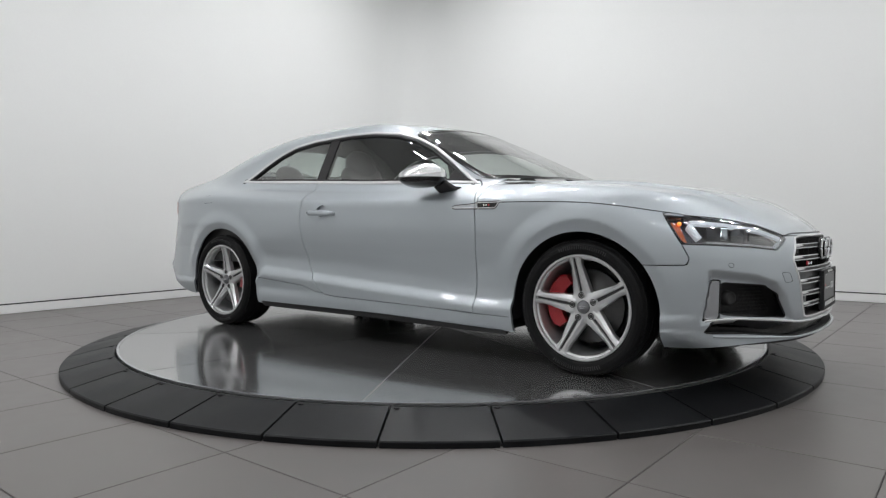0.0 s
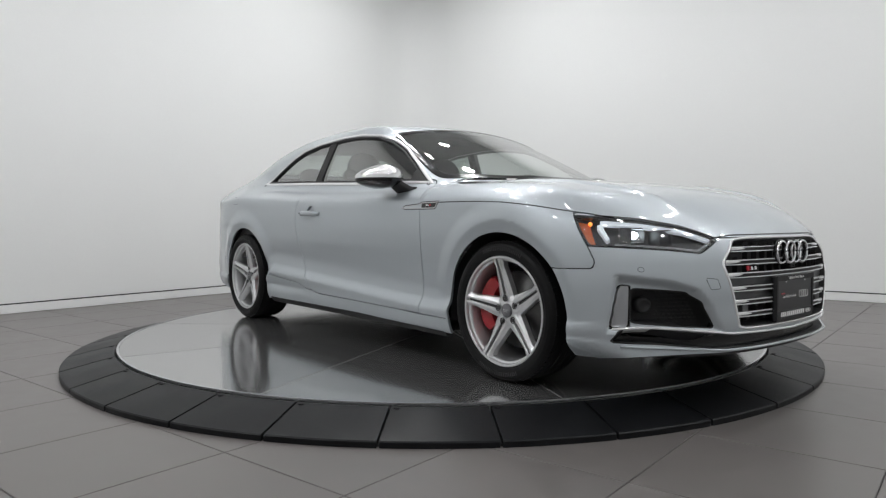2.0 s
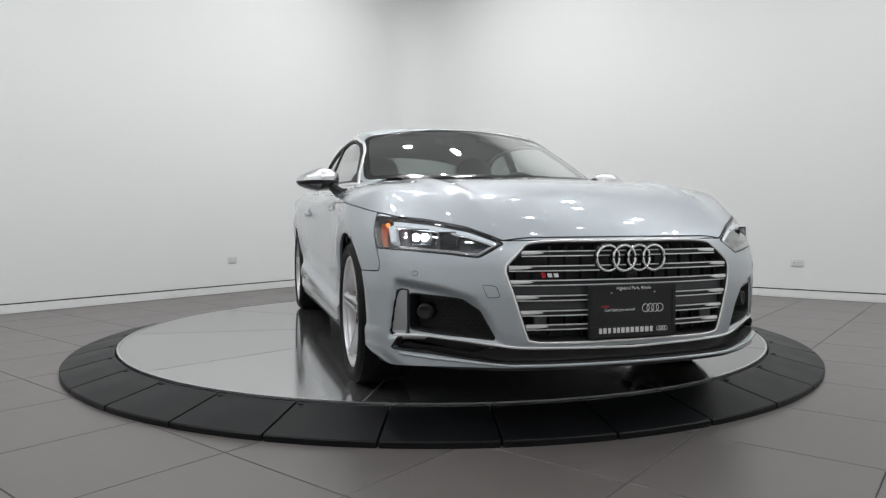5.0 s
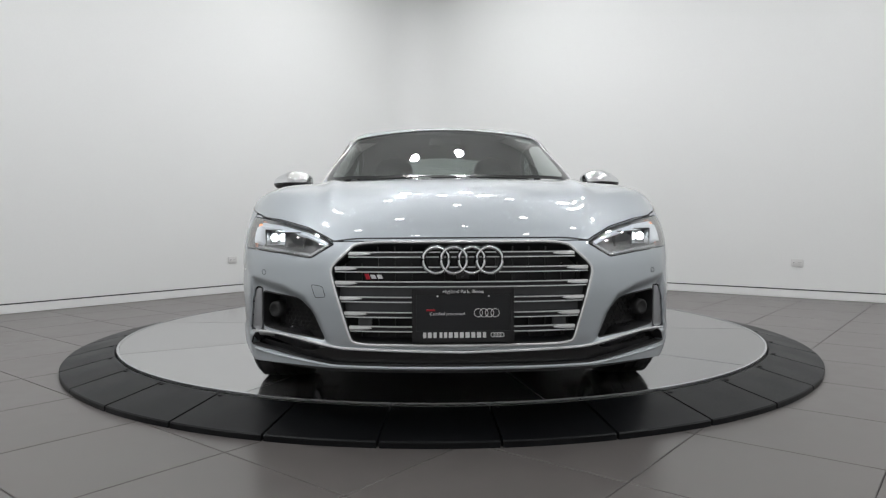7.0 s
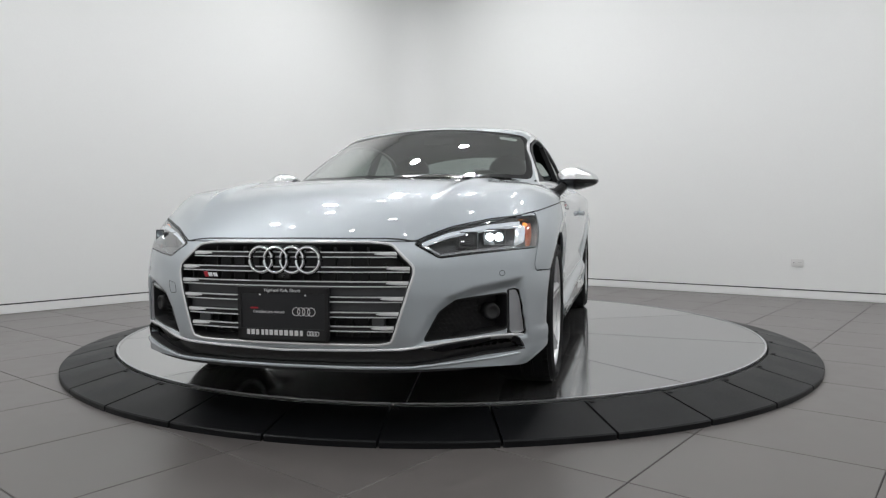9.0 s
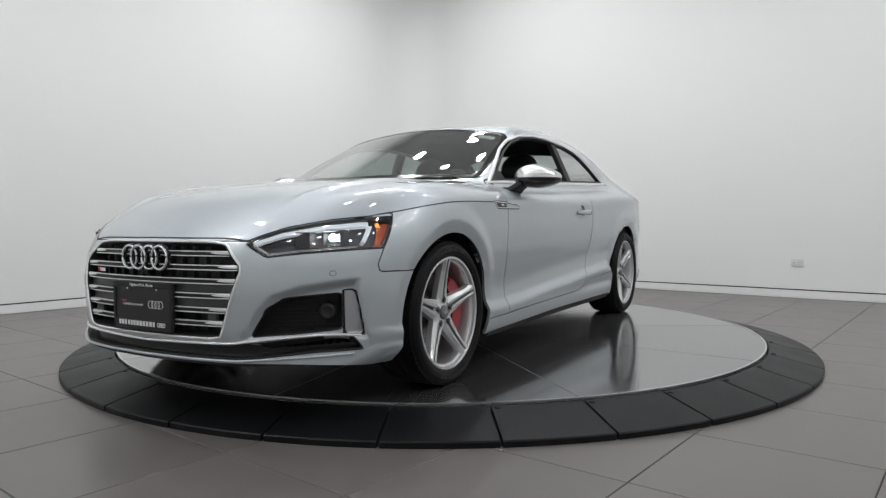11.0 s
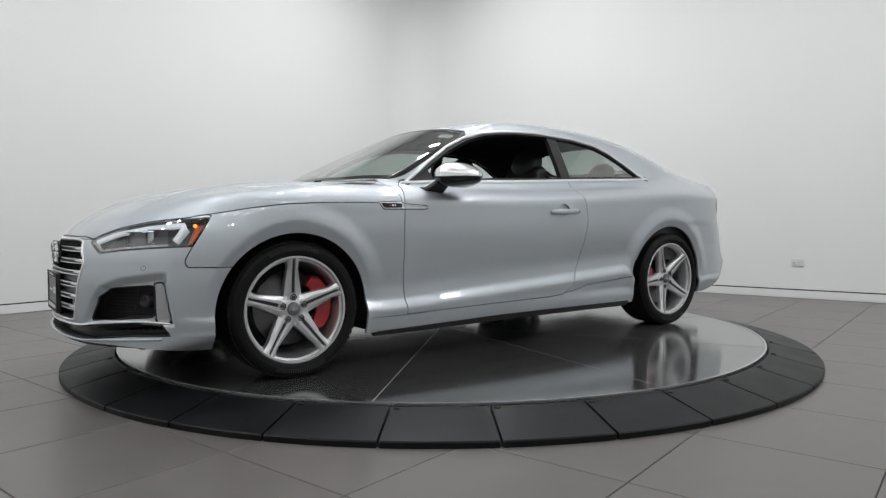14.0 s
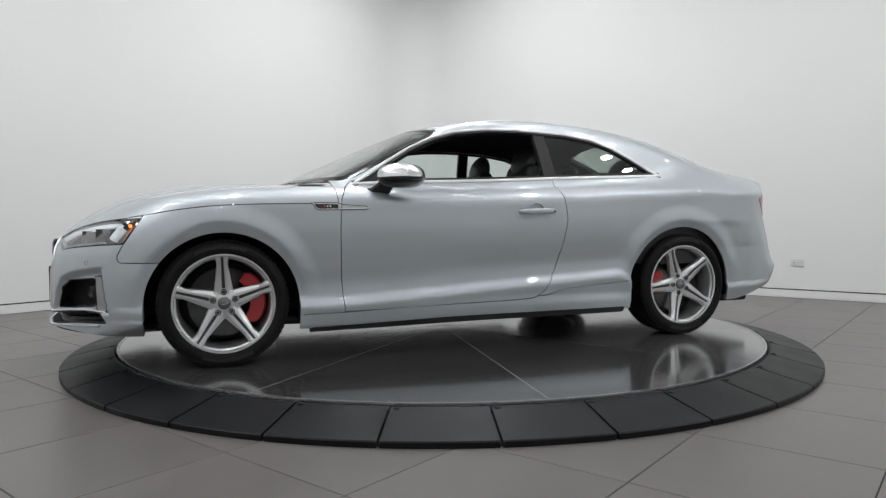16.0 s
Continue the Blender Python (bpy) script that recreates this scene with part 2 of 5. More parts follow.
def ramp_ring():
    root = empty("ramp_ring")
    tagged(root, "black sloped ring of segments round the turntable", "ramp ring")
    n, first = 33, None
    step, off = math.tau / n, radians(-95.7)
    for k in range(n):
        if first is None:
            bm = bmesh.new()
            prof = [(R_RING, 0.0), (R_RING, 0.021), (R_RING - 0.005, 0.026), (R_DISC + 0.02, DECK - 0.008), (R_DISC + 0.008, DECK - 0.012), (R_DISC + 0.008, 0.0)]
            rows = []
            m = 6
            for i in range(m + 1):
                a = 0.0024 + (step - 0.0048) * i / m
                rows.append([bm.verts.new((r * math.cos(a), r * math.sin(a), z)) for r, z in prof])
            for a, b in zip(rows, rows[1:]):
                for i in range(len(prof)):
                    j = (i + 1) % len(prof)
                    bm.faces.new((a[i], a[j], b[j], b[i]))
            bm.faces.new(rows[0])
            bm.faces.new(rows[-1][::-1])
            bmesh.ops.recalc_face_normals(bm, faces=bm.faces)
            first = part("ring_segment", bm, RUBBER, root)
            seg = first
            bm = bmesh.new()
            lathe(bm, [(0, 0), (0.011, 0.0), (0.013, -0.004)], 16, Matrix.Rotation(radians(90), 4, "X"))
            bolt = bm
        else:
            seg = new("ring_segment", first.data)
            seg.parent = root
        seg.matrix_basis = Matrix.Rotation(off + k * step, 4, "Z")
    me = bpy.data.meshes.new("bolt")
    bolt.to_mesh(me)
    bolt.free()
    me.materials.append(TYRE)
    for k in range(n):
        ob = new("bolt", me)
        ob.parent = root
        a, r = off + k * step + radians(0.75), R_DISC + 0.035
        ob.matrix_basis = Matrix.Translation((r * math.cos(a), r * math.sin(a), DECK - 0.008))
    bm = bmesh.new()
    lathe(bm, [(R_RING - 0.02, 0.0), (R_RING - 0.02, 0.004), (R_DISC + 0.03, DECK - 0.035), (R_DISC + 0.03, 0.0)], 128, Matrix(((1, 0, 0, 0), (0, 0, 1, 0), (0, 1, 0, 0), (0, 0, 0, 1))))
    part("core", bm, DARK, root)
    return root


TURNTABLE = turntable()
ramp_ring()


def floor_tiles():
    """Square tiles laid along the walls; the ones near the turntable as pieces of their own."""
    size, g = 0.612, 0.0022
    ca, cb = Vector((math.cos(A_LEFT), math.sin(A_LEFT), 0)), Vector((math.cos(A_RIGHT), math.sin(A_RIGHT), 0))
    m = Matrix((ca, cb, Vector((0, 0, -1)))).transposed().to_4x4()
    bm = bmesh.new()
    h = size / 2 - g
    lo = [bm.verts.new((x, y, 0.008)) for x, y in ((-h, -h), (h, -h), (h, h), (-h, h))]
    mid = [bm.verts.new((x, y, 0.0015)) for x, y in ((-h, -h), (h, -h), (h, h), (-h, h))]
    top = [bm.verts.new((x * 0.995, y * 0.995, 0.0)) for x, y in ((-h, -h), (h, -h), (h, h), (-h, h))]
    bm.faces.new(top)
    for a, b in ((lo, mid), (mid, top)):
        for i in range(4):
            bm.faces.new((a[i], a[(i + 1) % 4], b[(i + 1) % 4], b[i]))
    bmesh.ops.recalc_face_normals(bm, faces=bm.faces)
    me = bpy.data.meshes.new("tile")
    bm.to_mesh(me)
    bm.free()
    me.materials.append(TILE)
    cells = []
    inv = ROOM_M.inverted()
    for i in range(-22, 23):
        for j in range(-22, 23):
            p = ca * (-1.70 + size * (i + 0.5)) + cb * (2.11 + size * (j + 0.5))
            q = inv @ p
            if -0.3 < q.x < ROOM + 0.3 and -0.3 < q.y < ROOM + 0.3 and p.length > 1.8:
                cells.append((abs(p.x) * 0.8 + abs(p.y + 0.8), p))
    cells.sort(key=lambda c: c[0])
    rest = bmesh.new()
    for k, (_, p) in enumerate(cells):
        if k < 290:
            ob = new("tile", me)
            ob.parent = FLOOR
            ob.matrix_basis = Matrix.Translation(p + Vector((0, 0, 0.0))) @ m
        else:
            v = [rest.verts.new(p + ca * a * h + cb * b * h) for a, b in ((-1, -1), (-1, 1), (1, 1), (1, -1))]
            f = rest.faces.new(v)
    bmesh.ops.recalc_face_normals(rest, faces=rest.faces)
    for f in rest.faces:
        if f.normal.z < 0:
            f.normal_flip()
    ob = part("far_tiles", rest, TILE, FLOOR)
    tagged(ob, kind="stuff")


def socket(p, angle):
    """A white wall socket plate with two outlets; the plate faces along its own y axis."""
    root = empty("wall_socket", Matrix.Translation(p) @ Matrix.Rotation(angle, 4, "Z"))
    tagged(root, "small white double socket plate on the wall", "socket", "wall sockets")
    bm = bmesh.new()
    box(bm, (-0.058, -0.008, -0.036), (0.058, 0.0, 0.036), 0.003)
    part("plate", bm, SOCKET, root)
    for s in (-1, 1):
        bm = bmesh.new()
        box(bm, (s * 0.026 - 0.017, -0.011, -0.015), (s * 0.026 + 0.017, -0.0075, 0.015), 0.002)
        o = part("outlet", bm, SOCKET, root)
        for d in (-0.006, 0.006):
            bm = bmesh.new()
            box(bm, (s * 0.026 + d - 0.001, -0.0116, -0.004), (s * 0.026 + d + 0.001, -0.0108, 0.006))
            part("slot", bm, DARK, o, "dark slot")


SOCKET = mat("socket_plastic", (0.70, 0.70, 0.69), 0.35, noise_scale=10, vary=0.02)
floor_tiles()
socket((3.712, 2.342, 0.371), A_RIGHT)
socket((-2.443, 3.188, 0.385), A_LEFT)


# ---- the car's body surface ----
# Car space: x forward from the middle of the wheelbase, y to its left, z up from the deck.
AXLE, HUB_Z = 1.3825, 0.3185


def knots(*rows):
    """A smooth curve through (position, value) rows in rising order."""
    xs = np.array([r[0] for r in rows], float)
    ys = np.array([r[1] for r in rows], float)
    d = np.diff(ys) / np.diff(xs)
    m = np.empty_like(xs)
    m[0], m[-1] = d[0], d[-1]
    for i in range(1, len(xs) - 1):
        m[i] = 0 if d[i - 1] * d[i] <= 0 else 2 * d[i - 1] * d[i] / (d[i - 1] + d[i])

    def at(x):
        x = np.asarray(x, float)
        i = np.clip(np.searchsorted(xs, x) - 1, 0, len(xs) - 2)
        h = xs[i + 1] - xs[i]
        t = (x - xs[i]) / h
        lo, hi = t < 0, t > 1
        tc = np.clip(t, 0, 1)
        v = (2 * tc**3 - 3 * tc**2 + 1) * ys[i] + (tc**3 - 2 * tc**2 + tc) * h * m[i] + (3 * tc**2 - 2 * tc**3) * ys[i + 1] + (tc**3 - tc**2) * h * m[i + 1]
        return v + np.where(lo, t * h * m[0], 0) + np.where(hi, (t - 1) * h * m[-1], 0)
    return at


def smax(a, b, k):
    h = np.clip(0.5 + 0.5 * (a - b) / k, 0, 1)
    return b + (a - b) * h + k * h * (1 - h)


def smin(a, b, k):
    return -smax(-a, -b, k)


def polygon(a, b, pts):
    """Signed distance from (a, b) to a polygon: negative inside."""
    pts = np.array(pts, float)
    d = np.full(a.shape, 1e9)
    odd = np.zeros(a.shape, bool)
    for (x0, y0), (x1, y1) in zip(pts, np.roll(pts, -1, 0)):
        ex, ey = x1 - x0, y1 - y0
        t = np.clip(((a - x0) * ex + (b - y0) * ey) / (ex * ex + ey * ey + 1e-12), 0, 1)
        d = np.minimum(d, np.hypot(a - x0 - t * ex, b - y0 - t * ey))
        if y0 != y1:
            odd ^= ((y0 > b) != (y1 > b)) & (a < ex * (b - y0) / (y1 - y0) + x0)
    return np.where(odd, -d, d)


def step01(x, a, b):
    t = np.clip((x - a) / (b - a), 0, 1)
    return t * t * (3 - 2 * t)


PLAN = knots((-2.45, 0.72), (-2.2, 0.80), (-1.95, 0.868), (-1.7, 0.900), (-1.38, 0.914), (-0.9, 0.912), (0.0, 0.902), (0.8, 0.899), (1.38, 0.912), (1.65, 0.905), (1.85, 0.885), (2.1, 0.84), (2.3, 0.78))
SIDE = knots((0.05, -0.10), (0.15, -0.050), (0.19, -0.022), (0.25, -0.006), (0.288, 0.000), (0.302, -0.004), (0.348, -0.026), (0.40, -0.029), (0.50, -0.017), (0.60, -0.005), (0.70, 0.001), (0.80, -0.003), (0.842, -0.005), (0.853, -0.009), (0.880, -0.030), (0.92, -0.066), (0.97, -0.125), (1.05, -0.24))
TORNADO = knots((-2.4, 0.885), (-1.93, 0.898), (-1.41, 0.916), (-1.1, 0.902), (-0.54, 0.871), (0.0, 0.853), (0.8, 0.843), (1.2, 0.838), (1.7, 0.80), (2.2, 0.72))
NOSE = knots((0.0, 2.262), (0.2, 2.252), (0.42, 2.215), (0.58, 2.140), (0.70, 2.055), (0.80, 1.955), (0.87, 1.845), (0.91, 1.74), (0.95, 1.5))
NOSE_Z = knots((0.10, -0.05), (0.17, -0.006), (0.24, -0.012), (0.32, -0.002), (0.45, 0.0), (0.55, -0.012), (0.62, -0.036), (0.68, -0.075), (0.80, -0.22))
TAIL = knots((0.0, 2.42), (0.3, 2.405), (0.55, 2.355), (0.72, 2.265), (0.83, 2.125), (0.90, 1.89), (0.95, 1.5))
SHELF = [(0.812, 0.505), (0.78, 0.500), (0.66, 0.478), (0.575, 0.445), (0.525, 0.385), (0.478, 0.285), (0.62, 0.276), (0.83, 0.285)]
TAIL_Z = knots((0.10, -0.14), (0.22, -0.06), (0.33, 0.030), (0.405, 0.064), (0.44, 0.036), (0.60, -0.014), (0.80, -0.062), (0.95, -0.055), (0.99, -0.045), (1.05, -0.1))
HOOD = knots((-2.6, 0.98), (-2.33, 1.005), (-2.1, 1.025), (-1.7, 1.025), (-1.2, 0.995), (-0.6, 0.968), (0.0, 0.952), (0.6, 0.946), (0.9, 0.944), (1.19, 0.937), (1.5, 0.919), (1.7, 0.892), (1.85, 0.859), (2.0, 0.806), (2.11, 0.748), (2.2, 0.672), (2.3, 0.54))
ROOF = knots((-2.5, 0.94), (-2.30, 1.008), (-2.1, 1.066), (-1.9, 1.127), (-1.65, 1.219), (-1.35, 1.306), (-1.05, 1.351), (-0.8, 1.370), (-0.5, 1.383), (-0.25, 1.380), (-0.05, 1.362), (0.14, 1.328), (0.4, 1.230), (0.7, 1.097), (0.95, 0.979), (1.2, 0.85))
GLASS_Y = knots((-2.3, 0.60), (-1.8, 0.718), (-1.3, 0.760), (-0.7, 0.768), (0.0, 0.770), (0.5, 0.757), (0.9, 0.72))


def body(p):
    """Below zero inside the car's skin."""
    x, y, z = p[..., 0], np.abs(p[..., 1]), p[..., 2]
    # side, with the shoulder crease following its own line and flares round the wheels
    dz = TORNADO(x) - 0.853
    zz = z - dz * step01(z, 0.45, 0.80)
    rise = np.clip((0.60 - x) * 0.062, -0.012, 0.10) * step01(np.abs(x), 1.08, 0.90)
    zz = zz - rise * step01(z, 0.23, 0.30) * step01(z, 0.66, 0.46)
    sd = SIDE(zz)
    sd = sd + (np.maximum(sd, -0.012 - 0.035 * step01(z, 0.24, 0.12)) - sd) * step01(np.abs(x), 0.98, 1.30) * step01(z, 0.75, 0.65)
    w = PLAN(x) + sd
    for s in (1, -1):
        r = np.hypot(x - s * AXLE, z - 0.318)
        w = w + (0.015 * step01(r, 0.51, 0.408) - 0.26 * np.clip(0.410 - r, 0, 0.06)) * step01(z, 0.30, 0.50) + 0.006 * np.exp(-((x - s * AXLE) / 0.38) ** 2) * np.exp(-((zz - 0.84) / 0.07) ** 2)
    # the lower lip stands out as an edge and tucks in below it
    w = w + (0.007 * np.exp(-((z - 0.238) / 0.010) ** 2) - 0.030 * step01(z, 0.230, 0.165)) * step01(x, 1.60, 1.76)
    side = (y - w) * 0.96
    crease = 0.012 * np.exp(-((y - 0.60 + 0.10 * (x - 1.0)) / 0.035) ** 2) * step01(x, 0.9, 1.3) * step01(x, 2.2, 1.9)
    top = (z - HOOD(x + 0.16 * y * y * step01(x, 1.2, 1.9)) + 0.055 * y * y - crease) * 0.93
    nose = x - NOSE(y) - NOSE_Z(z)
    near = x > 1.65
    if near.any():
        d = polygon(np.broadcast_to(y, x.shape)[near], np.broadcast_to(z, x.shape)[near], SHELF)
        nose = nose.copy()
        nose[near] += 0.034 * step01(d, 0.010, -0.026)
    tail = -x - TAIL(y) - TAIL_Z(z)
    low = smax(side, top, 0.10)
    # cabin
    xr = np.where(x > -0.3, x + 0.34 * y * y * step01(x, -0.3, 0.3), x - 0.12 * y * y * step01(x, -0.3, -1.0))
    roof = (z - ROOF(xr) + (0.10 + 0.06 * step01(x, -0.8, -1.5)) * y * y) * np.where(x > 0.1, 0.92, 0.95)
    glass_side = (y - (GLASS_Y(x) - 0.35 * (z - 0.95) - 0.20 * np.maximum(z - 0.95, 0) ** 2)) * 0.9
    cabin = smax(smax(roof, glass_side, 0.085), 0.80 - z, 0.02)
    hull = smin(low, cabin, 0.03 + 0.10 * step01(x, -1.0, -1.5))
    return smax(smax(hull, nose * 0.8, 0.05), tail * 0.8, 0.05)


def make_skin():
    """The left half of the body as a grid: places and outward directions."""
    phi = np.radians(np.concatenate([np.linspace(-90, -48, 34, endpoint=False), np.linspace(-48, 11, 84, endpoint=False), np.linspace(11, 23, 36, endpoint=False), np.linspace(23, 60, 54, endpoint=False), np.linspace(60, 90, 36)]))
    rows = []
    for psi in np.radians(np.linspace(89.5, 0.9, 74)):
        rows.append((-1.70, -math.sin(psi), math.cos(psi)))
    for x in np.linspace(-1.70, 1.55, 250):
        rows.append((x, 0.0, 1.0))
    for psi in np.radians(np.linspace(0.8, 89.5, 100)):
        rows.append((1.55, math.sin(psi), math.cos(psi)))
    rows = np.array(rows)
    o = np.zeros((len(rows), len(phi), 3))
    o[..., 0], o[..., 2] = rows[:, None, 0], 0.58
    d = np.stack([np.broadcast_to(rows[:, 1:2], o.shape[:2]), rows[:, 2:3] * np.cos(phi), rows[:, 2:3] * np.sin(phi)], -1)
    lo, hi = np.zeros(o.shape[:2]), np.full(o.shape[:2], 2.0)
    for _ in range(34):
        mid = (lo + hi) / 2
        inside = body(o + d * mid[..., None]) < 0
        lo, hi = np.where(inside, mid, lo), np.where(inside, hi, mid)
    p = o + d * lo[..., None]
    p[..., 1] = np.maximum(p[..., 1], 0)
    return p, skin_normals(p)


def skin_normals(p):
    g = np.stack([body(p + e) - body(p - e) for e in np.eye(3) * 0.004], -1)
    g[..., 1] = np.where(p[..., 1] < 0.004, 0, g[..., 1])
    return g / np.linalg.norm(g, axis=-1, keepdims=True)


def ground(p, d, steps=30):
    """Moves places onto the skin along the directions d, from inside."""
    lo, hi = np.zeros(p.shape[:-1]), np.full(p.shape[:-1], 1.6)
    for _ in range(steps):
        mid = (lo + hi) / 2
        inside = body(p + d * mid[..., None]) < 0
        lo, hi = np.where(inside, mid, lo), np.where(inside, hi, mid)
    return p + d * lo[..., None]


def rounded(pts, n=8, share=0.3):
    """The polygon with its corners cut to curves."""
    out = []
    for i, p in enumerate(pts):
        p = Vector(p)
        a, b = Vector(pts[i - 1]), Vector(pts[(i + 1) % len(pts)])
        a, b = p.lerp(a, share), p.lerp(b, share)
        for k in range(n + 1):
            t = k / n
            out.append(tuple((1 - t) ** 2 * a + 2 * t * (1 - t) * p + t * t * b))
    return out


SKIN_P, SKIN_N = make_skin()
SX, SY, SZ = SKIN_P[..., 0], SKIN_P[..., 1], SKIN_P[..., 2]


def cut_out(fields):
    """The skin where every field is below zero: vertices, normals, faces. Faces are cut along the zero lines."""
    nr, nc = SX.shape
    P, N = SKIN_P.reshape(-1, 3), SKIN_N.reshape(-1, 3)
    F = [f.reshape(-1) for f in fields]
    idx = np.arange(nr * nc).reshape(nr, nc)
    quads = np.stack([idx[:-1, :-1], idx[1:, :-1], idx[1:, 1:], idx[:-1, 1:]], -1).reshape(-1, 4)
    worst = np.max(np.stack([f for f in F]), 0)
    allin = (worst[quads] < 0).all(1)
    may = np.ones(len(quads), bool)
    for f in F:
        may &= (f[quads] < 0).any(1)
    verts, norms, faces, seen = [], [], [], {}

    def vert(key, p, n):
        if key not in seen:
            seen[key] = len(verts)
            verts.append(p)
            norms.append(n)
        return seen[key]

    for q in quads[allin]:
        faces.append([vert(int(i), P[i], N[i]) for i in q])
    for q in quads[may & ~allin]:
        poly = [((int(i),), P[i], N[i], [f[i] for f in F]) for i in q]
        for k in range(len(F)):
            outp = []
            for a, b in zip(poly, poly[1:] + poly[:1]):
                if a[3][k] < 0:
                    outp.append(a)
                if (a[3][k] < 0) != (b[3][k] < 0):
                    t = a[3][k] / (a[3][k] - b[3][k])
                    t = min(max(t, 0.002), 0.998)
                    ka, kb = sorted((a[0], b[0]), key=str)
                    outp.append(((k, ka, kb), a[1] + (b[1] - a[1]) * t, a[2] + (b[2] - a[2]) * t, [u + (v - u) * t for u, v in zip(a[3], b[3])]))
            poly = outp
            if len(poly) < 3:
                break
        if len(poly) >= 3:
            f = [vert(v[0][0] if len(v[0]) == 1 else v[0], v[1], v[2]) for v in poly]
            f = [v for i, v in enumerate(f) if v != f[i - 1]]
            if len(f) >= 3:
                faces.append(f)
    return np.array(verts).reshape(-1, 3), np.array(norms).reshape(-1, 3), faces


def panel(name, fields, material, parent, label="", sides=(1, -1), lip=0.014, lift=0.0, join=False, flat=False):
    """A body panel cut from the skin, with its edges turned inwards by lip. Made for each side, or both sides joined in one mesh."""
    v, n, faces = cut_out(fields)
    if not len(v):
        return []
    n = n / np.linalg.norm(n, axis=1, keepdims=True)
    v = v + n * lift
    count = {}
    for f in faces:
        for a, b in zip(f, f[1:] + f[:1]):
            count[(a, b)] = count.get((a, b), 0) + 1
    edge = [(a, b) for (a, b) in count if (b, a) not in count]
    if join:
        edge = [(a, b) for a, b in edge if v[a][1] > 0.002 or v[b][1] > 0.002]
    inner = {}
    vv, nn, ff = list(v), list(n), [list(f) for f in faces]
    if lip:
        dup = {}
        for a, b in edge:
            for i in (a, b):
                if i not in inner:
                    dup[i] = len(vv)
                    vv.append(v[i])
                    nn.append(n[i])
                    inner[i] = len(vv)
                    vv.append(v[i] - n[i] * lip)
                    nn.append(n[i])
            ff.append([dup[b], dup[a], inner[a], inner[b]])
    vv, nn = np.array(vv), np.array(nn)
    made = []
    sets = [(1, -1)] if join else [(s,) for s in sides]
    for ss in sets:
        V, Nn, Fc = [], [], []
        for s in ss:
            k = len(V) and len(vv)
            V.extend((vv * (1, s, 1)).tolist())
            Nn.extend((nn * (1, s, 1)).tolist())
            Fc.extend([[i + k for i in (f if s < 0 else f[::-1])] for f in ff])
        me = bpy.data.meshes.new(name)
        me.from_pydata(V, [], Fc)
        me.polygons.foreach_set("use_smooth", [len(faces) > (i % len(ff)) for i in range(len(Fc))])
        if not flat:
            nset = len(faces)
            loops = []
            for i, f in enumerate(Fc):
                if i % len(ff) < nset:
                    loops.extend(Nn[j] for j in f)
                else:
                    a, b, c = (Vector(V[j]) for j in f[:3])
                    g = (b - a).cross(c - a)
                    g = g.normalized() if g.length > 1e-12 else Vector((0, 0, 1))
                    loops.extend([tuple(g)] * len(f))
            me.normals_split_custom_set(loops)
        me.materials.append(material)
        ob = new(name, me)
        ob.parent = parent
        tagged(ob, label)
        made.append(ob)
    return made


GAP = 0.0022
CAR_OFFSET = Matrix.Translation((0.1006, 0.0246, DECK))
CAR = empty("car", CAR_OFFSET)
tagged(CAR, "silver two-door sports coupe with headlights on", "car")

# outlines on the side (x, z)
DOOR = [(0.745, 0.905), (0.781, 0.843), (0.790, 0.684), (0.785, 0.45), (0.770, 0.250), (0.228, 0.262), (-0.24, 0.270), (-0.345, 0.278), (-0.405, 0.315), (-0.445, 0.37), (-0.488, 0.45), (-0.529, 0.584), (-0.556, 0.727), (-0.548, 0.80), (-0.535, 0.871), (-0.535, 1.02), (0.2, 1.02), (0.70, 0.945)]
WINDOW = [(0.705, 0.926), (0.60, 0.995), (0.50, 1.062), (0.35, 1.152), (0.20, 1.222), (0.06, 1.262), (-0.16, 1.286), (-0.364, 1.290), (-0.683, 1.274), (-0.88, 1.243), (-1.01, 1.196), (-1.143, 1.125), (-1.25, 1.060), (-1.335, 1.010), (-1.20, 1.001), (-0.656, 0.979), (-0.093, 0.953), (0.5, 0.934)]
# the fields, in metres
f_window = polygon(SX, SZ, WINDOW)
f_window = np.where((SY > 0.45) & (SZ > 0.9), f_window, 0.5)
f_door = polygon(SX, SZ, DOOR)


def arch(x0, z0, r):
    return np.where(SZ > z0, np.hypot(SX - x0, SZ - z0), np.abs(SX - x0)) - r


f_arch = np.minimum(arch(1.375, 0.300, 0.373), arch(-1.378, 0.306, 0.377))
BOTTOM = knots((-2.5, 0.32), (-2.3, 0.305), (-2.1, 0.265), (-1.8, 0.205), (-1.0, 0.185), (0.0, 0.180), (0.95, 0.168), (1.76, 0.170), (1.88, 0.176), (2.0, 0.188), (2.12, 0.197), (2.3, 0.200))
f_low = BOTTOM(SX) - SZ
HOODLINE = knots((0.70, 0.815), (0.93, 0.817), (1.18, 0.814), (1.39, 0.806), (1.56, 0.788), (1.70, 0.765), (1.80, 0.748), (1.95, 0.712), (2.08, 0.662), (2.13, 0.650), (2.3, 0.650))
f_hood = np.maximum(HOODLINE(SX) - SZ, 0.80 - SX + 0.0 * SY)
f_screen = np.maximum(polygon(SX, SY, rounded([(1.02, -0.3), (1.0, 0.1), (0.93, 0.38), (0.735, 0.714), (0.14, 0.614), (0.17, 0.3), (0.185, -0.3)], 6, 0.2)), 0.9 - SZ)
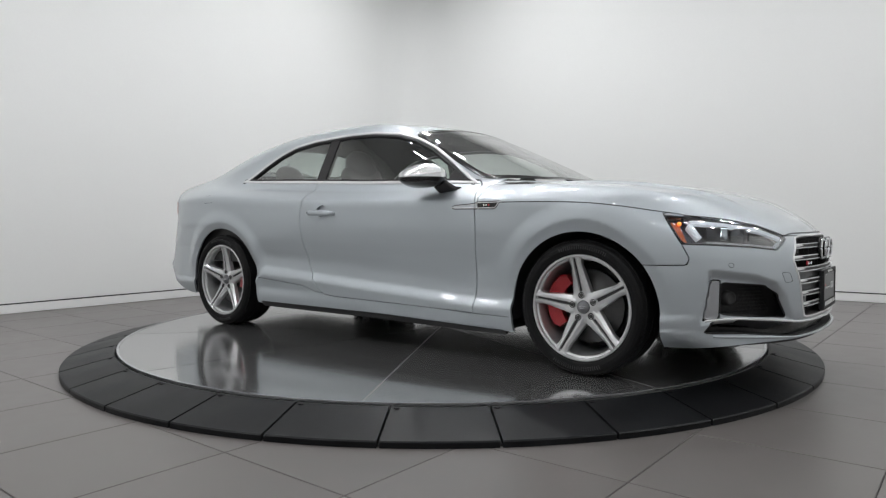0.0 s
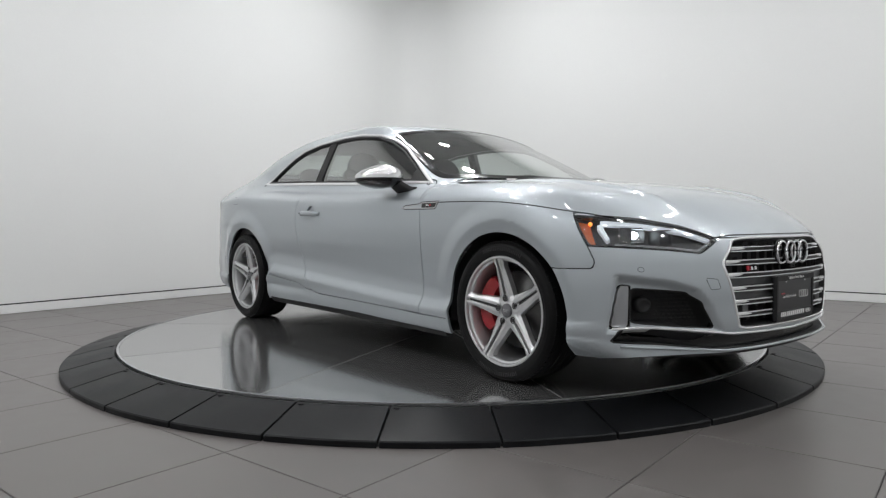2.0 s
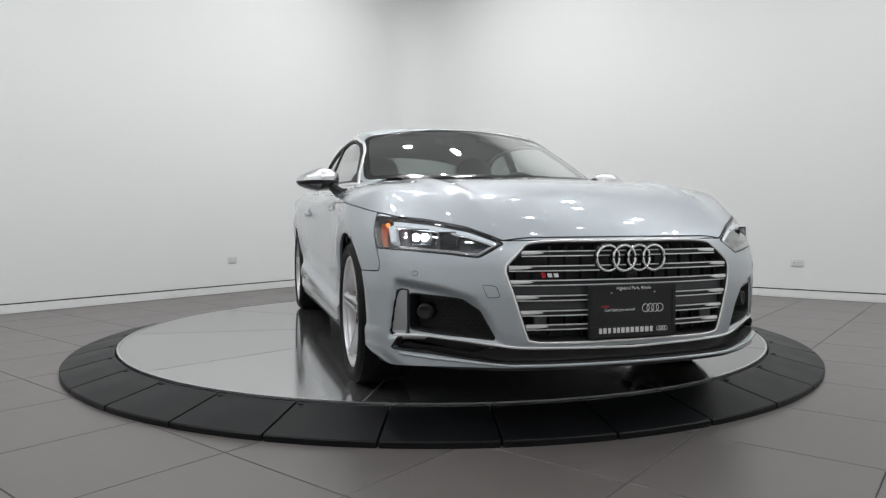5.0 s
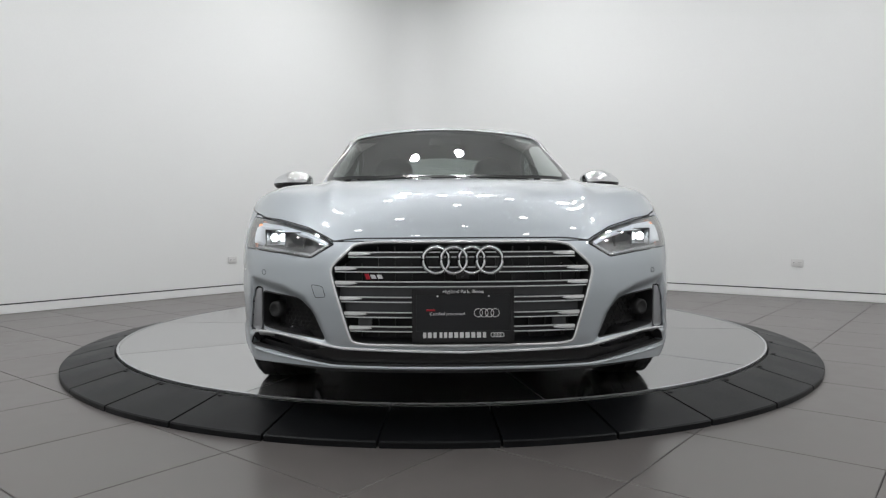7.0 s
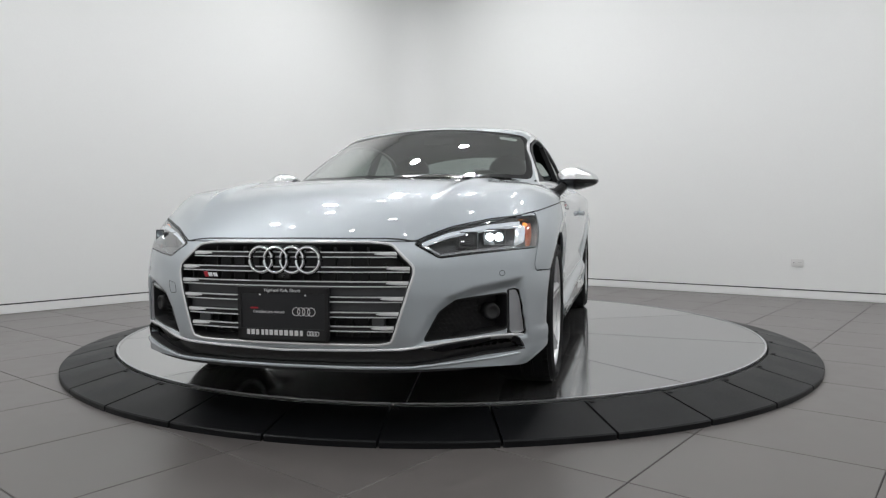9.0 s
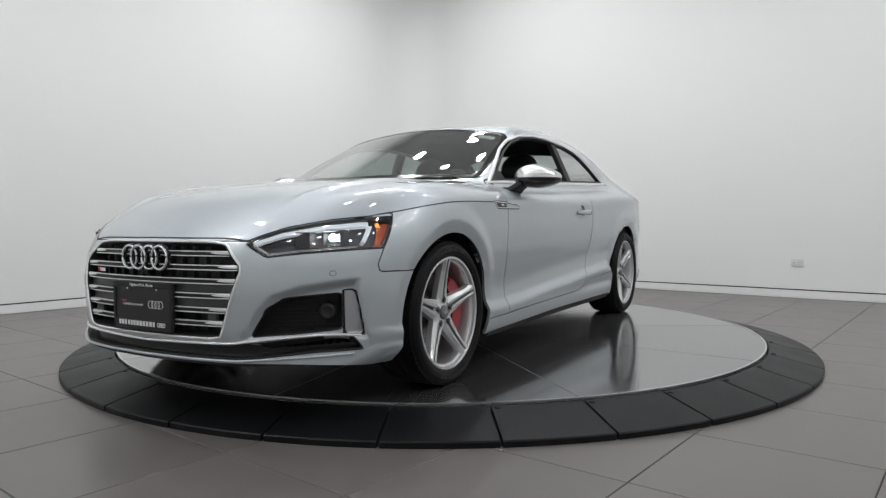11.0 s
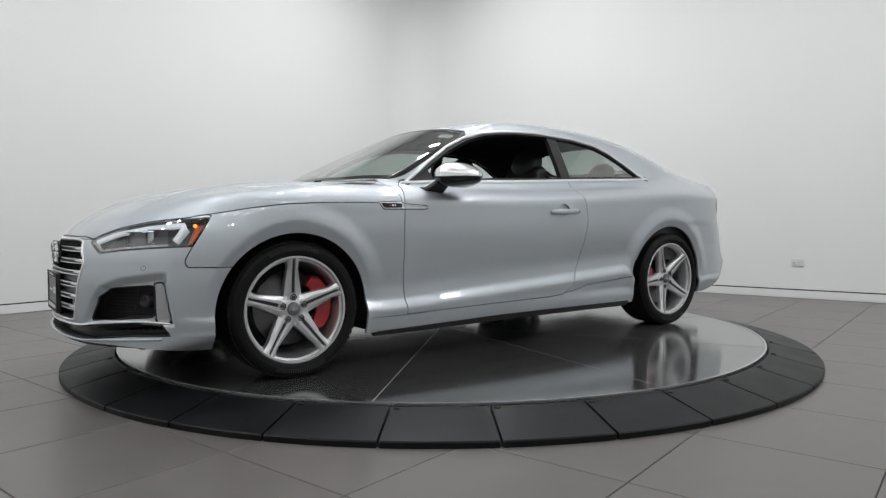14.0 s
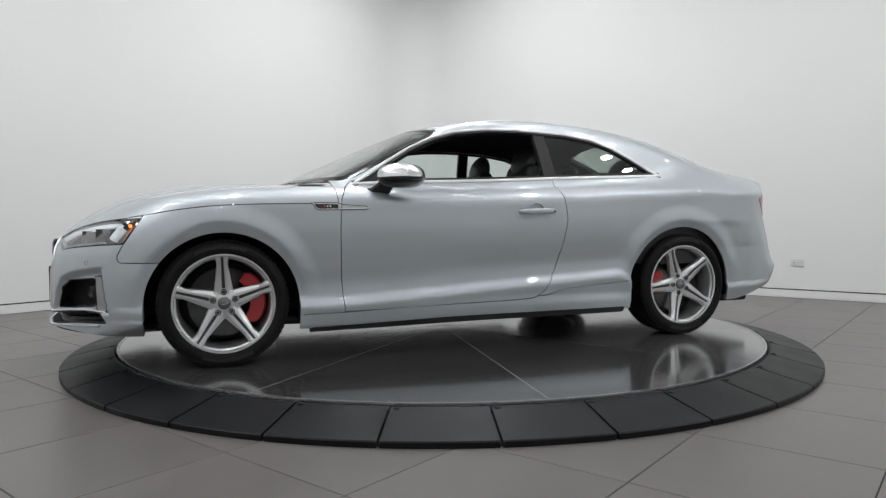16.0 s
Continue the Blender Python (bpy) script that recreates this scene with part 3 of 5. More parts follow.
f_rear = polygon(SX, SY, rounded([(-1.90, -0.3), (-1.88, 0.3), (-1.74, 0.60), (-1.40, 0.53), (-1.37, 0.3), (-1.36, -0.3)], 6, 0.2))
f_rear = np.maximum(f_rear, 1.0 - SZ)
f_hood = np.maximum(f_hood, 0.03 - np.where(SX < 1.1, f_screen, 1.0))
f_hood = np.maximum(f_hood, 0.745 - SX - 0.0 * SZ)
SEAM = [(1.60, 0.526), (1.851, 0.531), (1.858, 0.56), (1.83, 0.615), (1.74, 0.752), (1.9, 0.78), (2.6, 0.9), (2.6, 0.0), (1.60, 0.0)]
f_nose = polygon(SX, SZ, SEAM)
# outlines on the front (y, z)
LAMP = [(0.835, 0.738), (0.80, 0.737), (0.69, 0.722), (0.57, 0.693), (0.50, 0.662), (0.462, 0.640), (0.548, 0.590), (0.66, 0.604), (0.80, 0.616), (0.862, 0.622), (0.9, 0.70)]
lamp_side = [(1.70, 0.80), (1.742, 0.748), (1.835, 0.612), (1.9, 0.5), (2.5, 0.5), (2.5, 0.80)]
f_lamp = np.maximum(np.maximum(polygon(SY, SZ, [(0.98, 0.76) if a == (0.835, 0.738) else a for a in LAMP[:1]] + LAMP[1:-2] + [(0.98, 0.628), (0.98, 0.76)]), polygon(SX, SZ, lamp_side)), 1.6 - SX)
GRILLE = rounded([(-0.3, 0.652), (0.378, 0.652), (0.470, 0.565), (0.474, 0.535), (0.400, 0.292), (0.350, 0.282), (-0.3, 0.282)], 5, 0.18)
f_grille = np.maximum(polygon(SY, SZ, GRILLE), 1.95 - SX)
FOG = rounded([(0.765, 0.458), (0.60, 0.442), (0.545, 0.40), (0.49, 0.292), (0.60, 0.300), (0.765, 0.318)], 4, 0.12)
f_fog = np.maximum(polygon(SY, SZ, FOG), 1.8 - SX)
BLADE = [(0.80, 0.472), (0.762, 0.468), (0.762, 0.296), (0.827, 0.292), (0.812, 0.42)]
f_blade = np.maximum(polygon(SY, SZ, BLADE), 1.75 - SX)
SLOT = [(-0.3, 0.258), (0.424, 0.268), (0.766, 0.305), (0.806, 0.286), (0.824, 0.240), (0.7, 0.236), (0.48, 0.212), (-0.3, 0.210)]
f_slot = np.maximum(polygon(SY, SZ, SLOT), 1.7 - SX)
f_cup = np.maximum((np.hypot((SX + 0.352) / 1.3, SZ - 0.790) - 0.036), 0.6 - SY)


def minus(f, g=GAP):
    return g - f


def plus(f, g=GAP):
    return f + g


def along(pts, n, closed=True):
    """n places at even steps along a line of 2D points."""
    p = np.array(pts, float)
    if closed:
        p = np.concatenate([p, p[:1]])
    q = np.concatenate([[0], np.cumsum(np.hypot(*np.diff(p, axis=0).T))])
    t = np.linspace(0, q[-1], n, endpoint=not closed)
    return np.stack([np.interp(t, q, p[:, 0]), np.interp(t, q, p[:, 1])], -1)


def inset(pts, d):
    """A closed line of points moved inwards by d (or out, below zero)."""
    p = np.array(pts, float)
    e = np.roll(p, -1, 0) - np.roll(p, 1, 0)
    e = e / np.linalg.norm(e, axis=1, keepdims=True)
    area = np.sum(p[:, 0] * np.roll(p[:, 1], -1) - np.roll(p[:, 0], -1) * p[:, 1])
    return p + np.stack([-e[:, 1], e[:, 0]], -1) * (d if area > 0 else -d)


def on_side(pts):
    """Side outline (x, z) laid on the skin."""
    p = np.array(pts, float)
    return ground(np.stack([p[:, 0], np.full(len(p), 0.25), p[:, 1]], -1), np.tile((0.0, 1.0, 0.0), (len(p), 1)))


def on_front(pts):
    """Front outline (y, z) laid on the skin of the nose."""
    p = np.array(pts, float)
    return ground(np.stack([np.full(len(p), 1.2), p[:, 0], p[:, 1]], -1), np.tile((1.0, 0.0, 0.0), (len(p), 1)))


def ribbon(name, pts, width, material, parent, label="", closed=True, rise=0.003, deep=0.012, sides=(1, -1)):
    """A bevelled strip along places on the skin, standing proud by rise."""
    n = skin_normals(pts)
    if closed:
        d = np.roll(pts, -1, 0) - np.roll(pts, 1, 0)
    else:
        d = np.gradient(pts, axis=0)
    d = d / np.linalg.norm(d, axis=1, keepdims=True)
    side = np.cross(n, d)
    side = side / np.linalg.norm(side, axis=1, keepdims=True)
    w = np.broadcast_to(np.asarray(width, float), (len(pts),))[:, None] / 2
    rows = [pts + side * w * a + n * h for a, h in ((-1.0, -deep), (-1.0, rise * 0.4), (-0.65, rise), (0.65, rise), (1.0, rise * 0.4), (1.0, -deep))]
    made = []
    for s in sides:
        bm = bmesh.new()
        vs = [[bm.verts.new(Vector(q) * 1.0 if s > 0 else Vector((q[0], -q[1], q[2]))) for q in r] for r in rows]
        m = len(pts)
        for i in range(m if closed else m - 1):
            j = (i + 1) % m
            for a, b in zip(vs, vs[1:] + vs[:1]):
                bm.faces.new((a[i], a[j], b[j], b[i]))
        if not closed:
            bm.faces.new([r[0] for r in vs])
            bm.faces.new([r[-1] for r in vs])
        bmesh.ops.recalc_face_normals(bm, faces=bm.faces)
        made.append(part(name, bm, material, parent, label, smooth=material is not DARK))
    return made


def car_body():
    body_root = CAR
    base = [f_low, -f_arch]
    panel("door", base + [plus(f_door), minus(f_window, 0.0), minus(f_cup, 0.0)], PAINT, body_root, "silver painted door")
    sill_line = np.where((SX < 0.99) & (SX > -0.985), SZ - np.interp(SX, [-1.0, -0.55, -0.42, 0.77, 1.0], [0.358, 0.325, 0.29, 0.247, 0.245]), 1.0)
    panel("sill", base + [plus(sill_line), minus(f_door)], PAINT, body_root, "silver side sill", lip=0.02)
    fender = [minus(f_hood), minus(f_door), minus(f_nose), minus(sill_line), minus(f_lamp), 0.6 - SX, SZ - 0.90, 0.5 - SY]
    panel("front_fender", base + fender, PAINT, body_root, "silver front fender")
    panel("hood", [plus(f_hood), minus(f_lamp, 0.003)], PAINT, body_root, "silver hood with long creases", join=True)
    panel("front_bumper", [f_low, -f_arch, plus(f_nose), minus(f_hood), minus(f_lamp, 0.003), minus(f_grille, 0), minus(f_fog, 0.0), minus(f_blade, 0), minus(f_slot, 0)], PAINT, body_root, "silver front bumper", join=True, lip=0.03)
    rest = [minus(f_door), minus(f_window, 0), minus(f_screen, 0.0), minus(f_rear, 0.0), minus(sill_line), SX - 0.80]
    panel("side_frame_and_roof", base + rest + [minus(f_hood), -np.where(SX > 0.55, SZ - 0.90, 1.0)], PAINT, body_root, "silver roof, pillars and rear quarters", join=True)
    panel("windscreen", [plus(f_screen, 0.0)], GLASS, body_root, "clear windscreen", join=True, lip=0)
    panel("rear_window", [plus(f_rear, 0.0)], GLASS, body_root, "sloping rear window", join=True, lip=0)


car_body()


# ---- wheels ----
def wheel_parts(side, front):
    """One wheel with tyre, five double spokes, disc and caliper. Local y points out of the car on the left."""
    flip = Matrix.Diagonal((1, side, 1, 1))
    place = Matrix.Translation((1.374 if front else -1.399, side * (0.892 if front else 0.900), HUB_Z))
    turned = {(1, True): 88, (-1, True): 27, (1, False): 68, (-1, False): 17}[(side, front)]

    def add(name, bm, material, parent, label="", smooth=True):
        bm.transform(flip)
        bmesh.ops.recalc_face_normals(bm, faces=bm.faces)
        return part(name, bm, material, parent, label, smooth)

    bm = bmesh.new()
    lathe(bm, [(0.2497, -0.012), (0.2497, -0.003), (0.2470, 0.000), (0.2395, 0.000), (0.2370, -0.004), (0.2355, -0.016), (0.2270, -0.020), (0.2240, -0.030), (0.2190, -0.07), (0.211, -0.22), (0.227, -0.225), (0.233, -0.12), (0.2497, -0.012)], 96)
    rim = add("wheel", bm, SILVER_RIM, CAR, "silver alloy wheel with five double spokes", smooth=False)
    rim.matrix_basis = place
    bm = bmesh.new()
    prof = [(0.246, -0.012), (0.2535, -0.001), (0.262, 0.006), (0.280, 0.0115), (0.296, 0.010), (0.309, 0.002), (0.3175, -0.010), (0.323, -0.022), (0.3262, -0.040), (0.3275, -0.075), (0.3235, -0.077), (0.3235, -0.083), (0.3278, -0.085), (0.3282, -0.120), (0.3235, -0.122), (0.3235, -0.128), (0.3278, -0.130), (0.3275, -0.165), (0.3235, -0.167), (0.3235, -0.173), (0.3268, -0.175), (0.324, -0.212), (0.314, -0.234), (0.29, -0.243), (0.246, -0.235)]
    lathe(bm, [(0.2497 + (r - 0.2535) * 0.934, y) for r, y in prof], 128)
    # shoulder blocks of the tread
    for k in range(72):
        m = Matrix.Rotation(k * math.tau / 72, 4, "Y")
        box(bm, (0.3085, -0.036, -0.0105), (0.3165, -0.012, 0.0105), m=m)
    add("tyre", bm, TYRE, rim, "black low-profile tyre", smooth=False)
    # raised lettering on the sidewall as plain short bars
    bm = bmesh.new()
    for k in range(22):
        a = radians(64 + k * 4.6 if k < 11 else 244 + (k - 11) * 4.6)
        m = Matrix.Rotation(-a, 4, "Y") @ Matrix.Translation((0.281, 0.0112, 0))
        box(bm, (-0.0085, -0.003, -0.0072), (0.0085, 0.0010, -0.0040), m=m)
        box(bm, (-0.0085, -0.003, 0.0040), (0.0085, 0.0010, 0.0072), m=m)
    add("sidewall_marks", bm, MARKS, rim, "raised grey sidewall marks", smooth=False)["kind"] = "stuff"
    for k in range(5):
        m = Matrix.Rotation(-radians(turned + 72 * k), 4, "Y")
        bm = bmesh.new()
        for s in (-1, 1):
            rows = []
            for t in np.linspace(0, 1, 13):
                r = 0.046 + (0.2385 - 0.046) * t
                face = -0.034 + 0.031 * t ** 1.5
                # the blades part from their neighbours at the hub and keep a narrow slit between them
                out = 0.047 - 0.021 * min(t / 0.75, 1) + 0.008 * max((t - 0.80) / 0.20, 0)
                inn = 0.0085 - 0.0030 * t if r > 0.070 else 0.001
                ridge = inn + 0.45 * (out - inn)
                rows.append([bm.verts.new(m @ Vector((r, y, s * b))) for b, y in ((inn, face - 0.030), (inn, face - 0.002), (inn + 0.002, face), (ridge, face - 0.0005), (out, face - 0.011), (out + 0.003, face - 0.036))])
            for a, b in zip(rows, rows[1:]):
                for i in range(6):
                    j = (i + 1) % 6
                    bm.faces.new((a[i], a[j], b[j], b[i]))
            bm.faces.new(rows[0])
            bm.faces.new(rows[-1])
        spoke = add("spoke", bm, SILVER_RIM, rim, smooth=False)
        bm = bmesh.new()
        strip_rows = []
        for t in np.linspace(0, 1, 5):
            r = 0.072 + (0.2330 - 0.072) * t
            strip_rows.append([bm.verts.new(m @ Vector((r, -0.034 + 0.031 * ((r - 0.046) / 0.1925) ** 1.5 - dy, b))) for b, dy in ((-0.0088, 0.013), (0.0088, 0.013), (0.0088, 0.028), (-0.0088, 0.028))])
        for a, b in zip(strip_rows, strip_rows[1:]):
            for i in range(4):
                bm.faces.new((a[i], a[(i + 1) % 4], b[(i + 1) % 4], b[i]))
        bm.faces.new(strip_rows[0])
        bm.faces.new(strip_rows[-1])
        add("slit", bm, SLIT, spoke, "dark grey slit between the blades", smooth=False)
        bm = bmesh.new()
        r = 0.056
        lathe(bm, [(0, -0.0315), (0.0085, -0.0315), (0.0095, -0.034), (0.0095, -0.05)], 6, m @ Matrix.Translation((r, 0.003, 0)))
        add("lug_bolt", bm, IRON, rim, "dark hexagonal bolt", smooth=False)
        bm = bmesh.new()
        lathe(bm, [(0.0155, -0.0325), (0.0115, -0.0335), (0.0115, -0.05)], 16, m @ Matrix.Translation((r, 0.0005, 0)))
        add("bolt_seat", bm, DARK, rim, "dark bolt recess")
    bm = bmesh.new()
    lathe(bm, [(0.0, -0.037), (0.070, -0.038), (0.082, -0.052), (0.07, -0.075), (0.0, -0.08)], 40)
    add("hub", bm, SILVER_RIM, rim, "silver wheel hub")
    bm = bmesh.new()
    lathe(bm, [(0.0, -0.026), (0.027, -0.027), (0.031, -0.031), (0.0325, -0.04)], 32)
    cap = add("centre_cap", bm, CAP, rim, "grey centre cap with a small ring mark")
    bm = bmesh.new()
    for k in range(4):
        cx = (k - 1.5) * 0.0072
        tube(bm, [(cx + 0.0056 * math.cos(a), -0.0258, 0.0056 * math.sin(a)) for a in np.linspace(0, math.tau, 16, endpoint=False)], 0.0009, 5, True)
    add("ring_mark", bm, CHROME, cap)
    bm = bmesh.new()
    lathe(bm, [(0.0, -0.085), (0.09, -0.085), (0.093, -0.100), (0.172, -0.100), (0.174, -0.104), (0.174, -0.128), (0.0, -0.128)], 64)
    add("brake_disc", bm, IRON, rim, "bare metal brake disc")
    # unseen disc added to keep the lit barrel out of the deck's reflection
    bm = bmesh.new()
    lathe(bm, [(0.0, -0.200), (0.207, -0.200), (0.210, -0.206), (0.207, -0.214), (0.0, -0.214)], 40)
    add("inner_blocker", bm, DARK, rim, "added black disc that blocks the bright inside of the wheel")
    # caliper: behind the front axle, before the rear one
    bm = bmesh.new()
    a0, a1 = (125, 218) if front else (-20, 30)
    rows = []
    for t in np.linspace(0, 1, 13):
        a = radians(a0 + (a1 - a0) * t)
        e = math.sin(math.pi * t) ** 0.35
        ri, ro = 0.128, 0.178 + 0.030 * e
        rows.append([bm.verts.new((-r * math.cos(math.pi - a), y, r * math.sin(a))) for r, y in ((ri, -0.062), (ro - 0.012, -0.058 + 0.004 * e), (ro, -0.07), (ro, -0.15), (ri, -0.15))])
    for a, b in zip(rows, rows[1:]):
        for i in range(5):
            j = (i + 1) % 5
            bm.faces.new((a[i], a[j], b[j], b[i]))
    bm.faces.new(rows[0])
    bm.faces.new(rows[-1])
    add("brake_caliper", bm, RED, rim, "glossy red brake caliper", smooth=False)
    # dark liner of the wheel housing
    bm = bmesh.new()
    rows = []
    for t in np.linspace(-10, 190, 40):
        a = radians(t)
        r = 0.385
        rows.append([bm.verts.new((r * math.cos(a), y, r * math.sin(a) - 0.02)) for y in (-0.030, -0.10, -0.33)])
    for a, b in zip(rows, rows[1:]):
        for i in range(2):
            bm.faces.new((a[i], a[i + 1], b[i + 1], b[i]))
    c = bm.verts.new((0, -0.33, 0))
    for a, b in zip(rows, rows[1:]):
        bm.faces.new((a[2], b[2], c))
    add("wheel_housing", bm, DARK, rim, "black wheel housing liner")
    return rim


SLIT = mat("slit_grey_paint", (0.06, 0.06, 0.062), 0.4, 0.4, noise_scale=30, vary=0.1)
MARKS = mat("sidewall_mark_rubber", (0.035, 0.035, 0.037), 0.4, noise_scale=60, vary=0.1)
CAP = mat("cap_grey", (0.16, 0.16, 0.17), 0.3, 0.6, noise_scale=60, vary=0.08)
for w_side in (1, -1):
    for w_front in (True, False):
        wheel_parts(w_side, w_front)


# ---- glass, lamps, grille and trim ----
def strip(bm, pts, width, depth, up=(0, 0, 1)):
    """A bevelled flat bar along a line of points; its width runs along up."""
    pts = [Vector(p) for p in pts]
    u = Vector(up)
    rows = []
    for i, p in enumerate(pts):
        d = (pts[min(i + 1, len(pts) - 1)] - pts[max(i - 1, 0)]).normalized()
        out = d.cross(u).normalized()
        uu = out.cross(d)
        w = width[i] if hasattr(width, "__len__") else width
        rows.append([bm.verts.new(p + uu * a * w / 2 + out * b * depth / 2) for a, b in ((-1, -1), (-1, 0.6), (-0.6, 1), (0.6, 1), (1, 0.6), (1, -1))])
    for a, b in zip(rows, rows[1:]):
        for i in range(6):
            j = (i + 1) % 6
            bm.faces.new((a[i], a[j], b[j], b[i]))
    bm.faces.new(rows[0])
    bm.faces.new(rows[-1])
    bmesh.ops.recalc_face_normals(bm, faces=bm.faces)
    return bm


def nose_x(y, z):
    return float(NOSE(abs(y)) + NOSE_Z(z))


def nose_line(y0, y1, z, back, n=25):
    """Points across the nose from y0 to y1 at the height z (a number or a function of y)."""
    zz = z if callable(z) else (lambda y: z)
    return [(nose_x(y, zz(y)) - back, y, zz(y)) for y in np.linspace(y0, y1, n)]


DRL = glow("daytime_light", (0.80, 0.85, 0.90), 0.34)
BEAM = glow("low_beam_glow", (0.88, 0.97, 1.0), 7)
AMBER = mat("amber_reflector", (0.75, 0.13, 0.015), 0.18, coat=0.6, noise_scale=90, vary=0.25, bump=0.001, fine=300)
AMBER_GLOW = glow("amber_bulb", (1.0, 0.30, 0.05), 1.6)
HOUSING = mat("lamp_housing_grey", (0.055, 0.057, 0.06), 0.3, 0.3, noise_scale=30, vary=0.1)
REFLECT = mat("lamp_reflector", (0.75, 0.77, 0.80), 0.12, 1.0)
RADAR = mat("grey_panel_plastic", (0.045, 0.047, 0.050), 0.35, noise_scale=30, vary=0.08)
PLATE = mat("plate_frame_black", (0.011, 0.012, 0.014), 0.3, noise_scale=40, vary=0.1)
WHITE_INK = mat("white_print", (0.72, 0.72, 0.72), 0.5)
RED_INK = mat("red_enamel", (0.45, 0.015, 0.03), 0.35)
TAIL_RED = mat("red_tail_lens", (0.33, 0.008, 0.012), 0.12, coat=0.6, noise_scale=60, vary=0.1)


def front_end():
    ring = [(-y, z) for y, z in GRILLE if y > 0][::-1]
    ring = [(y, z) for y, z in GRILLE if y > 0] + ring
    grille = ribbon("grille", on_front(along(inset(ring, 0.0045), 220)), 0.0095, TRIM, CAR, "silver-framed grille with bright double slats", rise=0.005, deep=0.03, sides=(1,))[0]
    panel("grille_back", [f_grille - 0.01], DARK, grille, "black grille backing", join=True, lift=-0.062, lip=0)
    ribbon("grille_wall", on_front(along(inset(ring, 0.009), 200)), 0.006, DARK, grille, "black inner grille wall", rise=0.001, deep=0.065, sides=(1,))
    # wide grey bands between the third, fourth and fifth slats
    for z, hw in ((0.474, 0.435), (0.419, 0.415)):
        bm = bmesh.new()
        strip(bm, nose_line(-hw, hw, z, 0.026), 0.040, 0.008)
        part("grille_band", bm, RADAR, grille, "smooth dark grey band")
    for z, hw in ((0.604, 0.404), (0.552, 0.452), (0.501, 0.452), (0.447, 0.434), (0.393, 0.418), (0.343, 0.400)):
        bm = bmesh.new()
        for dz, wd in ((0.0075, 0.0042), (-0.0095, 0.0042)):
            strip(bm, nose_line(-hw, hw, z + dz, 0.011), wd, 0.012)
        for s in (-1, 1):
            strip(bm, nose_line(s * (hw - 0.078), s * hw, z + 0.002, 0.0095, 6) if s > 0 else nose_line(-hw, -hw + 0.078, z + 0.002, 0.0095, 6), [0.003, 0.008, 0.0105, 0.0115, 0.012, 0.012] if s > 0 else [0.012, 0.012, 0.0115, 0.0105, 0.008, 0.003], 0.014)
        part("grille_slat", bm, SLAT, grille, "bright double slat")
        bm = bmesh.new()
        strip(bm, nose_line(-hw + 0.04, hw - 0.04, z - 0.001, 0.016), 0.014, 0.008)
        part("slat_core", bm, DARK, grille)
    # thin upright ribs behind the slats
    bm = bmesh.new()
    for y in np.linspace(-0.42, 0.42, 15):
        box(bm, (nose_x(y, 0.5) - 0.058, y - 0.002, 0.31), (nose_x(y, 0.5) - 0.036, y + 0.002, 0.63 if abs(y) < 0.35 else 0.57))
    part("grille_ribs", bm, DARK, grille)
    for s in (-1, 1):
        bm = bmesh.new()
        box(bm, (nose_x(0.34, 0.37) - 0.03, s * 0.345 - 0.024, 0.352), (nose_x(0.34, 0.37) - 0.016, s * 0.345 + 0.024, 0.385), 0.003)
        part("sensor_block", bm, RADAR, grille)
    # four linked rings
    for k in range(4):
        cy, R = (k - 1.5) * 0.0622, 0.0455
        bm = bmesh.new()
        pts = [(nose_x(cy, 0.585) + 0.010 + (0.004 if k % 2 else 0.0), cy + R * math.cos(a), 0.585 + R * math.sin(a)) for a in np.linspace(0, math.tau, 40, endpoint=False)]
        tube(bm, pts, 0.0052, 10, True)
        o = part("ring", bm, CHROME, grille, "chrome emblem ring", smooth=True)
        bm = bmesh.new()
        pts = [(p[0] - 0.008, p[1], p[2]) for p in pts]
        tube(bm, pts, 0.0085, 8, True)
        part("ring_base", bm, BLACK, o, "black ring backing", smooth=True)
    bm = bmesh.new()
    box(bm, (2.235, -0.022, 0.518), (2.252, 0.022, 0.538), 0.004)
    cam_ob = part("camera_block", bm, DARK, grille, "small black camera housing")
    bm = bmesh.new()
    lathe(bm, [(0.0, 0.012), (0.006, 0.010), (0.009, 0.0)], 20, Matrix.Translation((2.246, 0, 0.528)) @ Matrix.Rotation(radians(-90), 4, "Z"))
    part("camera_lens", bm, BLACK, cam_ob, smooth=True)
    # badge: a red slash and two plain silver bars
    def lean(y, z, w, h, material, name, parent):
        b = bmesh.new()
        x = nose_x(y, z) - 0.004
        prism(b, [(y + w, z - h), (y + w - 0.006, z + h), (y - w - 0.006, z + h), (y - w, z - h)], x - 0.006, x, Matrix(((0, 0, 1, 0), (1, 0, 0, 0), (0, 1, 0, 0), (0, 0, 0, 1))))
        bmesh.ops.recalc_face_normals(b, faces=b.faces)
        return part(name, b, material, parent)
    badge = lean(-0.332, 0.527, 0.007, 0.0095, RED_INK, "badge", grille)
    lean(-0.311, 0.527, 0.0085, 0.007, CHROME, "badge_bar", badge)
    lean(-0.288, 0.527, 0.0085, 0.007, CHROME, "badge_bar", badge)
    # plate holder
    xp = 2.262
    bm = bmesh.new()
    box(bm, (xp - 0.02, -0.176, 0.300), (xp, 0.176, 0.486), 0.007)
    plate = part("plate_holder", bm, PLATE, CAR, "black dealer plate in a black frame")
    bm = bmesh.new()
